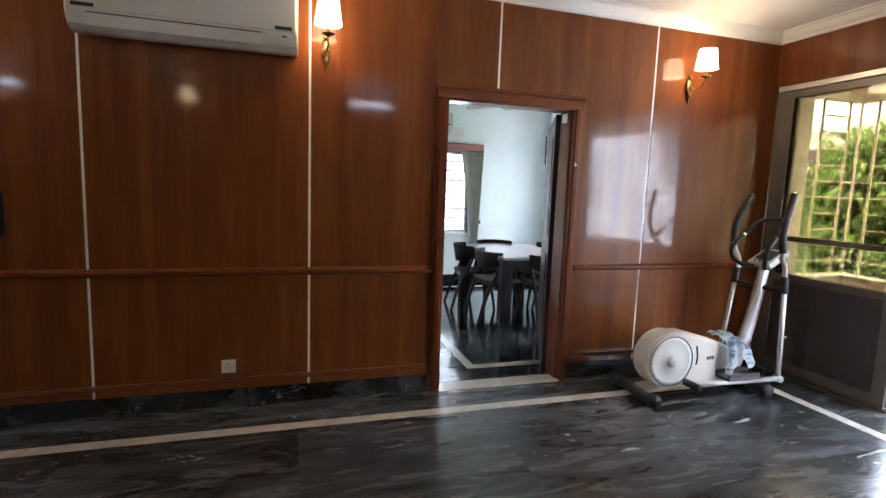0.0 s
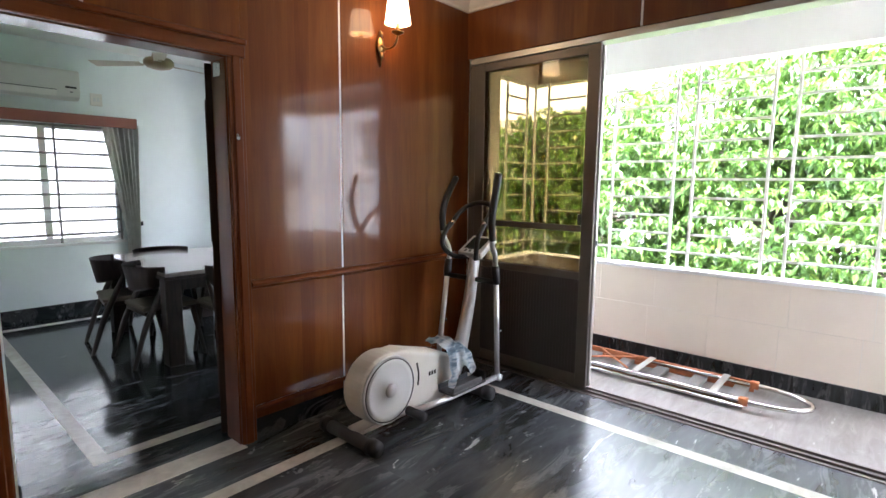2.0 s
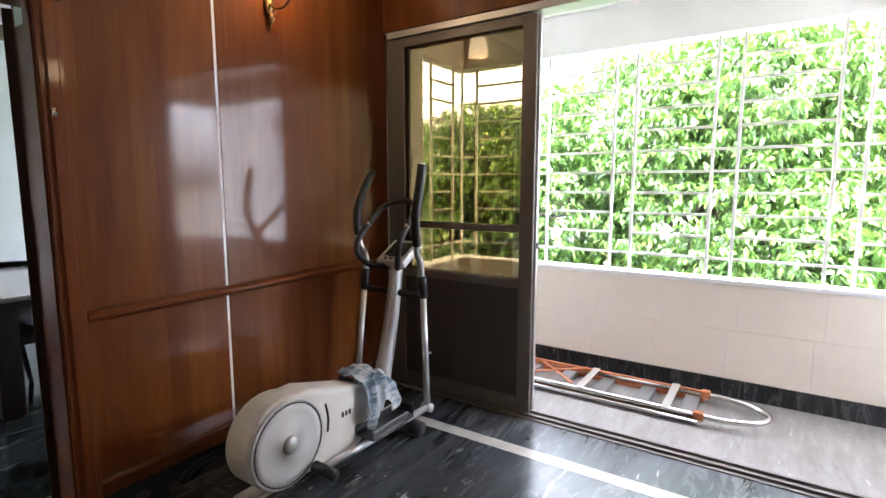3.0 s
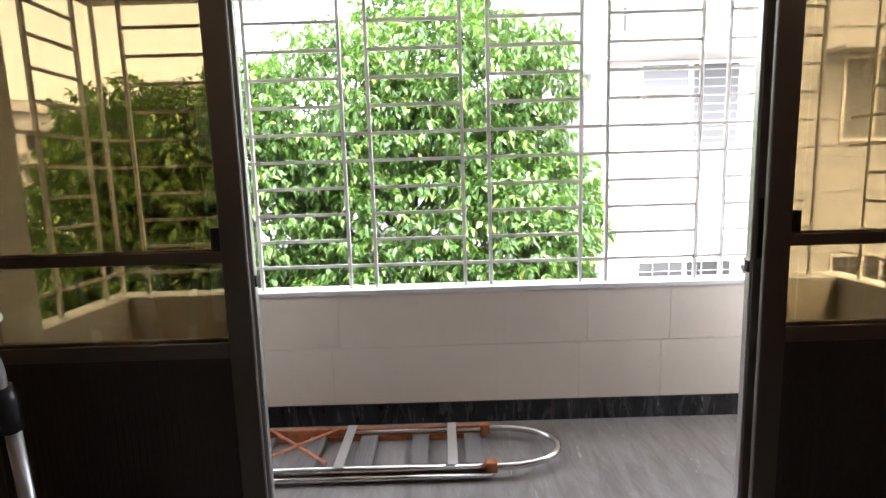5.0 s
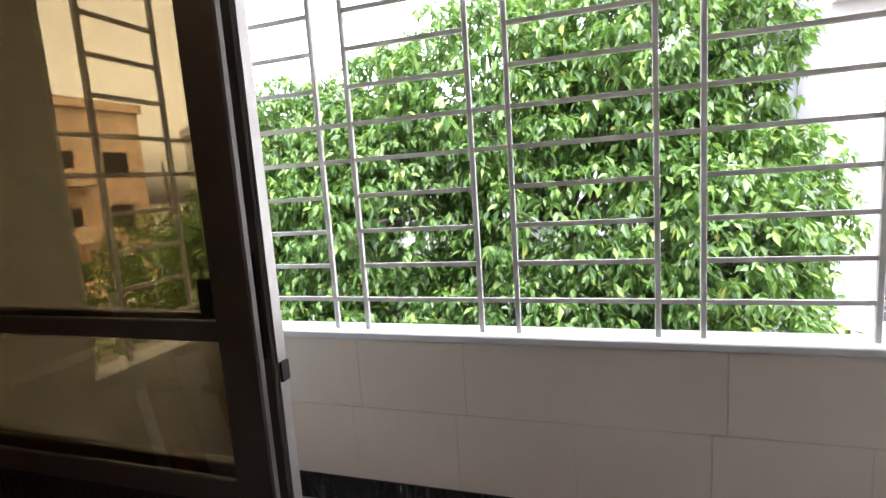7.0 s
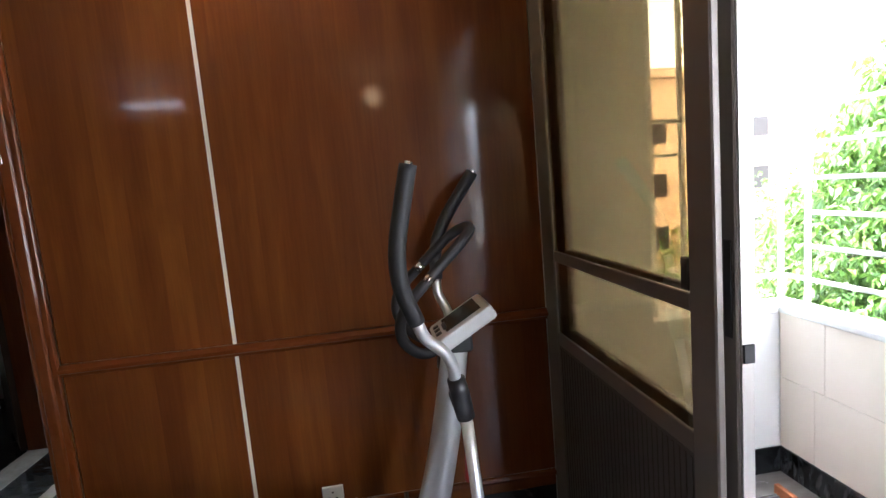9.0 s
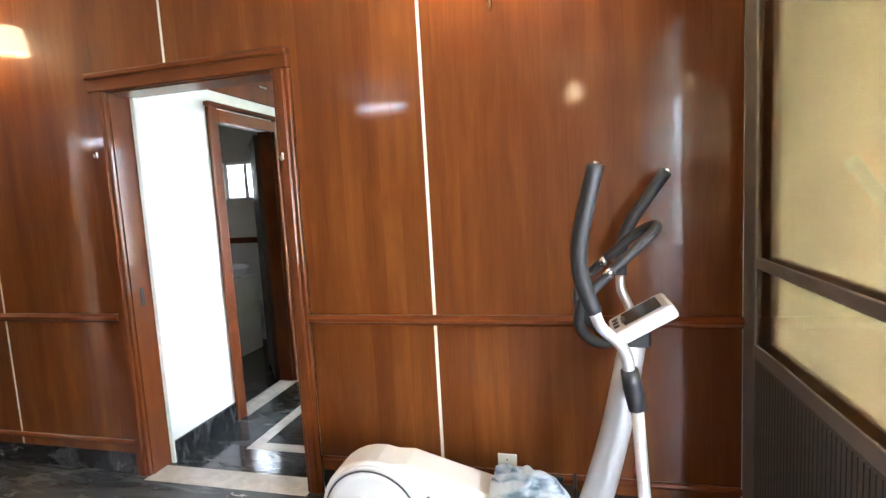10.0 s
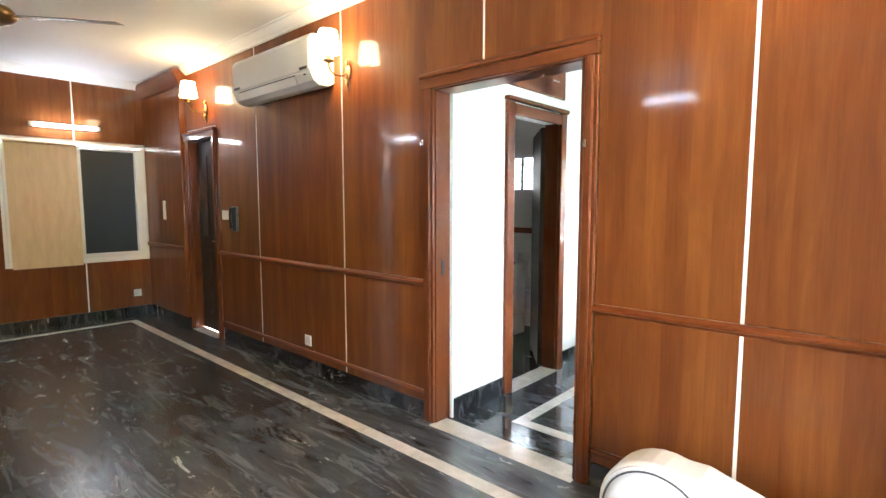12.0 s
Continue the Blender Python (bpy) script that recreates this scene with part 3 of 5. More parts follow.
structure("wall_balcony_face", bx(0.111, BS - 0.12, BF, 0.13, YS + 0.02, 2.72), WHITE, "white wall beside the sliding doors")
parapet = structure("parapet", bx(BX + 0.008, BS - 0.12, -4.0, BX + 0.14, BN + 0.13, PT - 0.03), WHITE, "white parapet wall faced with pale tiles")
structure("parapet_end", bx(0.55, BN + 0.008, -4.0, BX + 0.008, BN + 0.13, PT - 0.03), WHITE, "white parapet wall at the balcony's end")
structure("parapet_end", bx(0.55, BS - 0.12, -4.0, BX + 0.008, BS - 0.008, PT - 0.03), WHITE, "white parapet wall at the balcony's end")
structure("coping", bx(BX - 0.006, BS - 0.13, PT - 0.03, BX + 0.15, BN + 0.14, PT, 0.004), WHITE, "white painted parapet coping")
structure("coping", bx(0.551, BN - 0.006, PT - 0.03, BX - 0.006, BN + 0.14, PT, 0.004), WHITE, "white painted parapet coping")
structure("coping", bx(0.551, BS - 0.13, PT - 0.03, BX - 0.006, BS + 0.006, PT, 0.004), WHITE, "white painted parapet coping")
structure("baseboard", bx(BX - 0.006, BS, BF, BX + 0.008, BN, 0.078), MARBLE_SK, "black marble skirting of the balcony")
structure("baseboard", bx(0.13, BN - 0.006, BF, BX - 0.006, BN + 0.002, 0.078), MARBLE_SK, "black marble skirting of the balcony")
structure("baseboard", bx(0.13, BS - 0.002, BF, BX - 0.006, BS + 0.006, 0.078), MARBLE_SK, "black marble skirting of the balcony")


def parapet_tiles():
    """Pale wall tiles in two courses, the upper one set half a tile over."""
    W = 0.4845
    meshes = {}
    for z0, z1, off in ((0.08, 0.428, 0.0), (0.430, PT - 0.031, -0.05)):
        y = -1.575 + W * 4 + off
        while y > BS:
            a, c = max(y - W + 0.0008, BS), min(y - 0.0008, BN)
            if c - a > 0.02:
                key = (round(c - a, 4), z0)
                if key not in meshes:
                    ob = put("tile", bx(0, 0, 0, 0.008, c - a, z1 - z0, 0.001), PALE, parapet)
                    meshes[key] = ob.data
                else:
                    ob = new("tile", meshes[key])
                    ob.parent = parapet
                ob.location = (BX, a, z0)
            y -= W


parapet_tiles()


def grille():
    g = thing("window_grille", "grey painted steel security grille on the parapet", "grille")
    X, r = 1.245, 0.009
    zs = [0.91 + 0.152 * i for i in range(10)]
    pairs = [(-1.214 - 0.675 * k, -1.366 - 0.675 * k) for k in range(-2, 5)]
    ys = sorted(y for p in pairs for y in p if BS < y < BN + 0.07)
    post = None
    for y in ys:
        if post is None:
            ob = put("post", bx(X - 0.010, -0.010, PT, X + 0.010, 0.010, 2.42, 0.002), GRILL, g)
            post = ob.data
        else:
            ob = new("post", post)
            ob.parent = g
        ob.location = (0, y, 0)
    for i, z in enumerate(zs):
        if i in (0, 4, 5):
            put("bar", bx(X - 0.007, BS - 0.03, z - 0.009, X + 0.007, BN + 0.04, z + 0.009, 0.001), GRILL, g)
        else:
            for (a, b), (c, d) in zip(pairs, pairs[1:]):
                lo, hi = max(c, BS - 0.03), min(b, BN + 0.04)
                if hi - lo > 0.05:
                    put("bar", bx(X - 0.007, lo, z - 0.009, X + 0.007, hi, z + 0.009, 0.001), GRILL, g)
    for name, y in (("window_grille", BN + 0.065), ("window_grille", BS - 0.055)):
        e = thing(name, "grey painted steel security grille at the balcony's end", "grille")
        for x in (0.60, 0.75, 1.09):
            put("post", bx(x - 0.010, y - 0.010, PT, x + 0.010, y + 0.010, 2.42, 0.002), GRILL, e)
        for i, z in enumerate(zs):
            put("bar", bx(0.551 if i in (0, 4, 5) else 0.75, y - 0.007, z - 0.009, 1.236 if i in (0, 4, 5) else 1.09, y + 0.007, z + 0.009, 0.001), GRILL, e)
            if i not in (0, 4, 5):
                put("bar", bx(0.551, y - 0.007, z - 0.009, 0.60, y + 0.007, z + 0.009, 0.001), GRILL, e)


grille()

# ---- dining room ----
DN, DW, DE = 3.97, -2.91, 0.02
wx0, wx1, wz0, wz1 = -2.68, -1.32, 0.79, 2.04
structure("floor_dining", bx(DW, 0.131, -0.12, DE, DN, -0.001), MARBLE_D, "dark grey-green polished marble floor")
structure("floor_doorway", bx(D0, 0.0, -0.12, D1, 0.131, -0.0015), MARBLE_SK, "black marble floor of the doorway")
structure("ceiling_dining", bx(DW, 0.131, 2.86, DE, DN, 2.98), CEIL, "white painted ceiling")
wd = structure("wall_dining_north", bx(DW - 0.12, DN, -0.12, wx0, DN + 0.14, 2.98), DWALL, "pale painted wall with a window")
for a, z0, c, z1 in ((wx0, -0.12, wx1, wz0), (wx0, wz1, wx1, 2.98), (wx1, -0.12, DE, 2.98)):
    structure("masonry", bx(a, DN, z0, c, DN + 0.14, z1), DWALL, parent=wd)
wde = structure("wall_dining_east", bx(DE, 0.13, -0.12, DE + 0.12, DN + 0.14, 0.85), DWALL, "pale painted wall with a wide window")
for y0, z0, y1, z1 in ((0.13, 0.85, 1.4, 2.25), (2.9, 0.85, DN + 0.14, 2.25), (0.13, 2.25, DN + 0.14, 2.98)):
    structure("masonry", bx(DE, y0, z0, DE + 0.12, y1, z1), DWALL, parent=wde)
# area lamp added in the unseen, inferred east window to boost its daylight
day = bpy.data.lights.new("window_daylight", "AREA")
day.shape, day.size, day.size_y, day.energy, day.color = "RECTANGLE", 1.35, 1.5, 0.10, (0.93, 0.97, 1.0)
new("window_daylight", day).matrix_world = look((DE + 0.06, 2.15, 1.55), (DE - 1.0, 2.15, 1.5))
for a, c in ((DW, D0 - 0.03), (D1 + 0.03, DE)):
    structure("wall_dining_back", bx(a, 0.1305, 0.0, c, 0.142, 2.86), DWALL, "pale painted wall beside the doorway")
structure("wall_dining_back", bx(D0 - 0.03, 0.1305, DZ + 0.03, D1 + 0.03, 0.142, 2.86), DWALL, "pale painted wall over the doorway")
B0, B1, BZ = 0.765, 1.45, 2.045
wdw = structure("wall_dining_west", bx(DW - 0.12, 0.142, -0.12, DW, B0, 2.86), WHITE, "white painted wall with a bathroom door")
for y0, z0, y1 in ((B0, BZ, B1), (B1, -0.12, DN)):
    structure("masonry", bx(DW - 0.12, y0, z0, DW, y1, 2.86), WHITE, parent=wdw)
for y0, y1 in ((0.142, B0 - 0.075), (B1 + 0.075, DN)):
    structure("baseboard", bx(DW, y0, -0.001, DW + 0.012, y1, 0.13), MARBLE_SK, "black marble skirting with white veins")
structure("baseboard", bx(DW + 0.012, DN - 0.012, -0.001, DE, DN, 0.14), MARBLE_SK, "black marble skirting")
for x0, y0, x1, y1 in ((-2.585, 0.345, DE - 0.3, 0.425), (-2.585, 0.425, -2.505, 3.66), (-2.585, 3.66, DE - 0.3, 3.74)):
    structure("border_strip", bx(x0, y0, -0.02, x1, y1, 0.0015), STRIP, "white marble border strip in the floor")
structure("threshold", bx(DW - 0.12, B0, -0.02, DW + 0.04, B1, 0.002), STRIP, "white marble bathroom threshold")


def bath_door():
    f = thing("door_frame_3", "brown wood frame of a bathroom door", "door frame", kind="structure")
    for y0, y1 in ((B0 - 0.075, B0 + 0.012), (B1 - 0.012, B1 + 0.075)):
        bm = bx(DW, y0, 0.0, DW + 0.03, y1, BZ + 0.08, 0.005)
        put("jamb", bm, TRIM, f)
    put("head", bx(DW, B0 + 0.012, BZ - 0.012, DW + 0.03, B1 - 0.012, BZ + 0.07, 0.005), TRIM_H, f)
    put("moulding", bx(DW + 0.0005, B0 - 0.09, BZ + 0.0805, DW + 0.045, B1 + 0.09, BZ + 0.11, 0.006), TRIM_H, f)
    for y0, y1 in ((B0, B0 + 0.02), (B1 - 0.02, B1)):
        put("lining", bx(DW - 0.12, y0, 0.0, DW, y1, BZ), TRIM, f)
    d = thing("door_3", "dark brown bathroom door standing open inwards", "door", (DW - 0.13, B1 - 0.03, 0.01), 128, kind="structure")
    put("leaf", bx(0.0, -0.02, 0.0, 0.64, 0.02, BZ - 0.03, 0.003), DARKWOOD, d)
    h = thing("loft_cupboard", "brown wood loft cupboard over the bathroom door", "cupboard", kind="structure")
    put("door", bx(DW, B0 - 0.06, 2.235, DW + 0.02, B1 + 0.05, 2.80, 0.004), TRIM, h)
    put("moulding", tube([(DW + 0.022, B0 + 0.15, 2.62), (DW + 0.022, B0 + 0.22, 2.52), (DW + 0.022, (B0 + B1) / 2, 2.46), (DW + 0.022, B1 - 0.18, 2.52), (DW + 0.022, B1 - 0.11, 2.62)], 0.008, 8, smooth=4), TRIM, h)
    put("handle", tube([(DW + 0.024, B1 - 0.2, 2.35), (DW + 0.045, B1 - 0.2, 2.35), (DW + 0.045, B1 - 0.1, 2.35), (DW + 0.024, B1 - 0.1, 2.35)], 0.006, 8), STEEL, h, "steel pull handle")


bath_door()


def bathroom():
    X0, Y0, Y1 = -5.0, 0.3, 3.2
    structure("floor_bath", bx(X0, Y0, -0.12, DW - 0.12, Y1, -0.02), MARBLE_D, "dark stone bathroom floor")
    structure("ceiling_bath", bx(X0, Y0, 2.5, DW - 0.12, Y1, 2.6), CEIL, "white ceiling")
    structure("wall_bath_south", bx(X0, Y0 - 0.1, -0.12, DW - 0.12, Y0, 2.6), BATHTILE, "beige tiled bathroom wall")
    structure("wall_bath_west", bx(X0 - 0.1, Y0, -0.12, X0, Y1, 2.6), BATHTILE, "beige tiled bathroom wall")
    wa, wb, za, zb = -4.72, -4.16, 1.55, 2.0
    w = structure("wall_bath_north", bx(X0, Y1, -0.12, DW - 0.12, Y1 + 0.1, za), BATHTILE, "beige tiled bathroom wall with a small window")
    for x0, x1, z0, z1 in ((X0, wa, za, zb), (wb, DW - 0.12, za, zb), (X0, DW - 0.12, zb, 2.6)):
        structure("masonry", bx(x0, Y1, z0, x1, Y1 + 0.1, z1), BATHTILE, parent=w)
    structure("tile_border", bx(X0, Y1 - 0.004, 1.02, DW - 0.12, Y1, 1.09), TRIM_H, "brown patterned tile border")
    f = thing("window_3", "small white louvred bathroom window", "window", kind="structure")
    for x0, z0, x1, z1 in ((wa, za, wb, za + 0.03), (wa, zb - 0.03, wb, zb), (wa, za + 0.03, wa + 0.03, zb - 0.03), (wb - 0.03, za + 0.03, wb, zb - 0.03), ((wa + wb) / 2 - 0.02, za + 0.03, (wa + wb) / 2 + 0.02, zb - 0.03)):
        put("frame", bx(x0, Y1 + 0.03, z0, x1, Y1 + 0.06, z1, 0.003), WGRILL, f)
    for z in (1.68, 1.79, 1.89):
        put("louvre", bx(wa + 0.03, Y1 + 0.035, z - 0.006, wb - 0.03, Y1 + 0.055, z + 0.006), WGRILL, f)
    put("pane", bx(wa + 0.03, Y1 + 0.062, za + 0.03, wb - 0.03, Y1 + 0.066, zb - 0.03), DIMMING, f, "obscured glass pane")
    b = thing("washbasin", "white ceramic washbasin on a cabinet", "washbasin", (-4.05, 2.15, -0.02))
    put("cabinet", bx(-0.25, -0.25, 0.0, 0.22, 0.25, 0.78, 0.006), PLASTIC, b)
    put("basin", lathe([(0.16, 0.7805), (0.24, 0.80), (0.27, 0.88), (0.25, 0.89), (0.2, 0.85), (0.03, 0.82)], 28), CERAMIC, b)
    t = thing("toilet", "white ceramic toilet with its lid up", "toilet", (-3.95, 2.78, -0.02))
    put("bowl", lathe([(0.13, 0.0), (0.12, 0.2), (0.19, 0.36), (0.21, 0.40), (0.16, 0.40), (0.08, 0.3)], 24), CERAMIC, t)
    put("tank", bx(-0.2, 0.2, 0.40, 0.2, 0.40, 0.8, 0.02, seg=2), CERAMIC, t)
    put("lid", lathe([(0.01, -0.012), (0.2, -0.012), (0.205, 0.0), (0.2, 0.012), (0.01, 0.012)], 24), CERAMIC, t).matrix_local = pose(0, 0.17, 0.64, 82, 0, 0)


bathroom()
# ---- lamps of the hall ----
def sconce(x, y, z, out):
    """A brass wall lamp: plate, S-shaped arm, drip tray and a lit fabric shade; out is +1 or -1 along y."""
    ob = thing("wall_lamp", "aged brass wall lamp with a lit cream shade", "wall lamp", (x, y, z), 0 if out < 0 else 180, "wall lamps")
    plate = lathe([(0.004, -0.01), (0.020, -0.006), (0.030, 0.0), (0.026, 0.008), (0.012, 0.016), (0.003, 0.018)], 16)
    for v in plate.verts:
        v.co = Vector((v.co.x, -v.co.z - 0.011, v.co.y * 2.0))
    put("back_plate", plate, BRASS, ob, smooth=True)
    put("finial", tube([(0, -0.02, -0.05), (0, -0.024, -0.075), (0, -0.016, -0.10), (0, -0.014, -0.135)], [0.012, 0.016, 0.007, 0.003], 10, smooth=3), BRASS, ob, smooth=True)
    put("crest", tube([(0, -0.016, 0.05), (0, -0.022, 0.068), (0, -0.014, 0.088)], [0.011, 0.014, 0.004], 10, smooth=3), BRASS, ob, smooth=True)
    put("arm", tube([(0, -0.02, 0.0), (0, -0.06, -0.03), (0, -0.12, -0.035), (0, -0.165, -0.01), (0, -0.178, 0.035)], 0.0065, 8, smooth=5), BRASS, ob, smooth=True)
    for s in (-1, 1):
        put("scroll", tube([(0.0, -0.02, 0.0), (s * 0.022, -0.025, -0.012), (s * 0.028, -0.025, -0.036), (s * 0.014, -0.022, -0.05)], [0.006, 0.006, 0.005, 0.003], 8, smooth=4), BRASS, ob, smooth=True)
    put("drip_tray", lathe([(0.006, 0.030), (0.012, 0.034), (0.036, 0.044), (0.040, 0.05), (0.034, 0.048), (0.010, 0.042)], 20, (0, -0.178, 0)), BRASS, ob, smooth=True)
    put("candle", lathe([(0.012, 0.046), (0.012, 0.10), (0.009, 0.104)], 14, (0, -0.178, 0)), BRASS, ob, smooth=True)
    sh = put("shade", lathe([(0.082, 0.100), (0.074, 0.155), (0.062, 0.245), (0.0605, 0.245), (0.0725, 0.155), (0.0805, 0.100), (0.082, 0.100)][:6], 28, (0, -0.178, 0)), SHADE, ob, "cream fabric shade, lit from within", smooth=True)
    sh.visible_shadow = False
    return ob


def open_shade(ob):
    """Takes the caps off a turned shade, so that it is a thin open cone."""
    bm = bmesh.new()
    bm.from_mesh(ob.data)
    caps = [f for f in bm.faces if len(f.verts) > 8]
    bmesh.ops.delete(bm, geom=caps, context="FACES_ONLY")
    bm.to_mesh(ob.data)
    bm.free()


for x, y, z, out in ((-3.77, 0.0, 2.325, -1), (-0.935, 0.0, 2.352, -1), (-6.13, 0.0, 2.355, -1), (-0.55, YS, 2.36, 1), (-5.2, YS, 2.36, 1)):
    s = sconce(x, y, z, out)
    for c in s.children:
        if c.name.startswith("shade"):
            open_shade(c)
    lamp("bulb", "POINT", (x, y + out * 0.178, z + 0.165), 0.17, (1.0, 0.66, 0.32), 0.03)


def tube_light(x, y, z, along, length, face):
    ob = thing("tube_light", "lit white fluorescent tube on a batten", "tube light", (x, y, z), along, "tube lights")
    put("batten", bx(-length / 2, 0.0, -0.02, length / 2, 0.03, 0.03, 0.003), PLASTIC, ob)
    put("tube", tube([(-length / 2 + 0.03, -0.025, 0.0), (length / 2 - 0.03, -0.025, 0.0)], 0.014, 12), TUBE, ob, "glowing white tube", smooth=True)
    for s in (-1, 1):
        put("holder", bx(s * length / 2 - 0.015, -0.045, -0.02, s * length / 2 + 0.015, 0.0, 0.025, 0.003), PLASTIC, ob)
    return ob


tube_light(XW + 0.032, -0.86, 2.255, 90, 0.62, 1)
tube_light(-2.88, YS + 0.032, 2.60, 180, 0.62, 1)
tube_light(-7.3, YS + 0.032, 2.52, 180, 0.62, 1)


def split_ac(x0, x1, y, z0, z1, label):
    ob = thing("air_conditioner", label, "air conditioner")
    d = 0.205
    prof = [(y, z0 + 0.03), (y - 0.05, z0 + 0.002), (y - 0.13, z0), (y - 0.178, z0 + 0.028), (y - d, z0 + 0.085), (y - d, z1 - 0.03), (y - d + 0.02, z1 - 0.004), (y - d + 0.05, z1), (y, z1)]
    put("body", prism(prof, x0, x1, 0.01, 2, axis="x"), ACBODY, ob)
    put("front_panel", bx(x0 + 0.012, y - d - 0.007, z0 + 0.10, x1 - 0.012, y - d + 0.002, z1 - 0.035, 0.004), ACBODY, ob)
    own = prism([(y - 0.182, z0 + 0.024), (y - 0.204, z0 + 0.076), (y - 0.207, z0 + 0.074), (y - 0.185, z0 + 0.022)], x0 + 0.10, x1 - 0.20, axis="x")
    put("louvre", own, PLASTIC, ob, "closed outlet louvre")
    put("slot", bx(x0 + 0.10, y - d - 0.002, z0 + 0.082, x1 - 0.20, y - d + 0.004, z0 + 0.087), SLOT, ob)
    for a, c in ((x0 + 0.035, x0 + 0.14), (x1 - 0.13, x1 - 0.035)):
        put("badge", bx(a, y - d - 0.010, z0 + 0.108, c, y - d - 0.0072, z0 + 0.128, 0.001), SLOT, ob, "dark badge with no lettering")
    put("indicator", bx(x1 - 0.09, y - d - 0.001, z0 + 0.07, x1 - 0.065, y - d + 0.006, z0 + 0.078), SLOT, ob, "dark indicator window")
    return ob


split_ac(-5.12, -3.945, -0.001, 2.245, 2.60, "off-white split air conditioner on the panelled wall")
ac2 = split_ac(-2.62, -1.685, DN - 0.001, 2.275, 2.57, "off-white split air conditioner over a window")


def socket(name, label, at, turn=0.0, w=0.086, h=0.086, holes=3):
    ob = thing(name, label, "socket" if holes else "switch", at, turn)
    put("plate", bx(-w / 2, -0.011, -h / 2, w / 2, 0.0, h / 2, 0.003), PLASTIC, ob)
    if holes:
        for hx, hz in ((0, 0.018), (-0.014, -0.008), (0.014, -0.008)):
            put("hole", tube([(hx, -0.0105, hz), (hx, -0.0118, hz)], 0.004, 8), SLOT, ob)
        put("rocker", bx(0.020, -0.0135, -0.034, 0.036, -0.0112, -0.020, 0.001), PLASTIC_G, ob)
    else:
        for k in (-1, 1):
            put("rocker", bx(k * 0.017 - 0.012, -0.0145, -0.02, k * 0.017 + 0.012, -0.0112, 0.02, 0.001), PLASTIC_G, ob)
    return ob


socket("wall_socket", "white plastic wall socket on the wood panelling", (-0.945, -0.0005, 0.232))
socket("wall_socket", "white plastic wall socket low on the wood panelling", (-4.372, -0.0005, 0.275))
socket("wall_socket", "white plastic wall socket below the window", (XW + 0.0005, -0.22, 0.285), 90)
socket("junction_box", "small white box beside the air conditioner", (-1.50, DN - 0.0005, 2.325), 0, 0.11, 0.13, 0)
socket("light_switch", "white plastic light switch beside a door", (-5.79, -0.0005, 1.285), 0, 0.14, 0.09, 0)
socket("light_switch", "tall white switch plate on the pier", (-7.25, -0.0605, 1.32), 0, 0.07, 0.22, 0)
phone = thing("intercom", "black intercom handset on the wall beside a door", "intercom", (-5.57, -0.0005, 1.26))
put("body", bx(-0.05, -0.035, -0.13, 0.05, 0.0, 0.11, 0.008, seg=2), BLACKP, phone)
put("handset", tube([(-0.02, -0.045, -0.10), (-0.02, -0.056, 0.0), (-0.02, -0.045, 0.10)], [0.017, 0.011, 0.017], 10, smooth=4), RUBBER, phone)


def ceiling_fan(x, y, z, top, radius, turn, label, material, hub):
    ob = thing("ceiling_fan", label, "ceiling fan", (x, y, z), turn)
    put("rod", tube([(0, 0, 0.10), (0, 0, top - z)], 0.011, 10), hub, ob)
    put("canopy", lathe([(0.02, top - z - 0.10), (0.05, top - z - 0.06), (0.06, top - z - 0.002)], 20), hub, ob, smooth=True)
    put("motor", lathe([(0.02, 0.12), (0.045, 0.11), (0.06, 0.06), (0.11, 0.045), (0.13, 0.02), (0.13, -0.01), (0.10, -0.035), (0.05, -0.05), (0.01, -0.052)], 28), hub, ob, smooth=True)
    for k in range(3):
        bl = put("blade", bx(0.16, -0.06, -0.002, radius, 0.06, 0.003, 0.002), material, ob)
        for v in bl.data.vertices:
            v.co.y *= 0.75 + 0.35 * (v.co.x - 0.16) / (radius - 0.16)
            v.co.z += v.co.y * 0.18
        bl.matrix_local = pose(0, 0, 0, 0, 0, 120 * k)
        ir = put("blade_iron", bx(0.10, -0.02, -0.004, 0.22, 0.02, -0.0025, 0.001), hub, ob)
        ir.matrix_local = pose(0, 0, 0, 0, 0, 120 * k)
    return ob


ceiling_fan(-4.75, -1.81, 2.48, ZC, 0.68, 55, "dark ceiling fan on a short rod, at rest", mat("fan_blade", (0.20, 0.18, 0.16), 0.4), BRASS)
ceiling_fan(-1.31, 2.68, 2.55, 2.86, 0.62, 12, "cream ceiling fan with a brass motor, at rest", mat("fan_cream", (0.42, 0.37, 0.29), 0.4), mat("fan_brass", (0.20, 0.155, 0.085), 0.35, 0.6))


# ---- elliptical trainer ----
STAB = mat("dark_grey_paint", (0.055, 0.055, 0.057), 0.45)


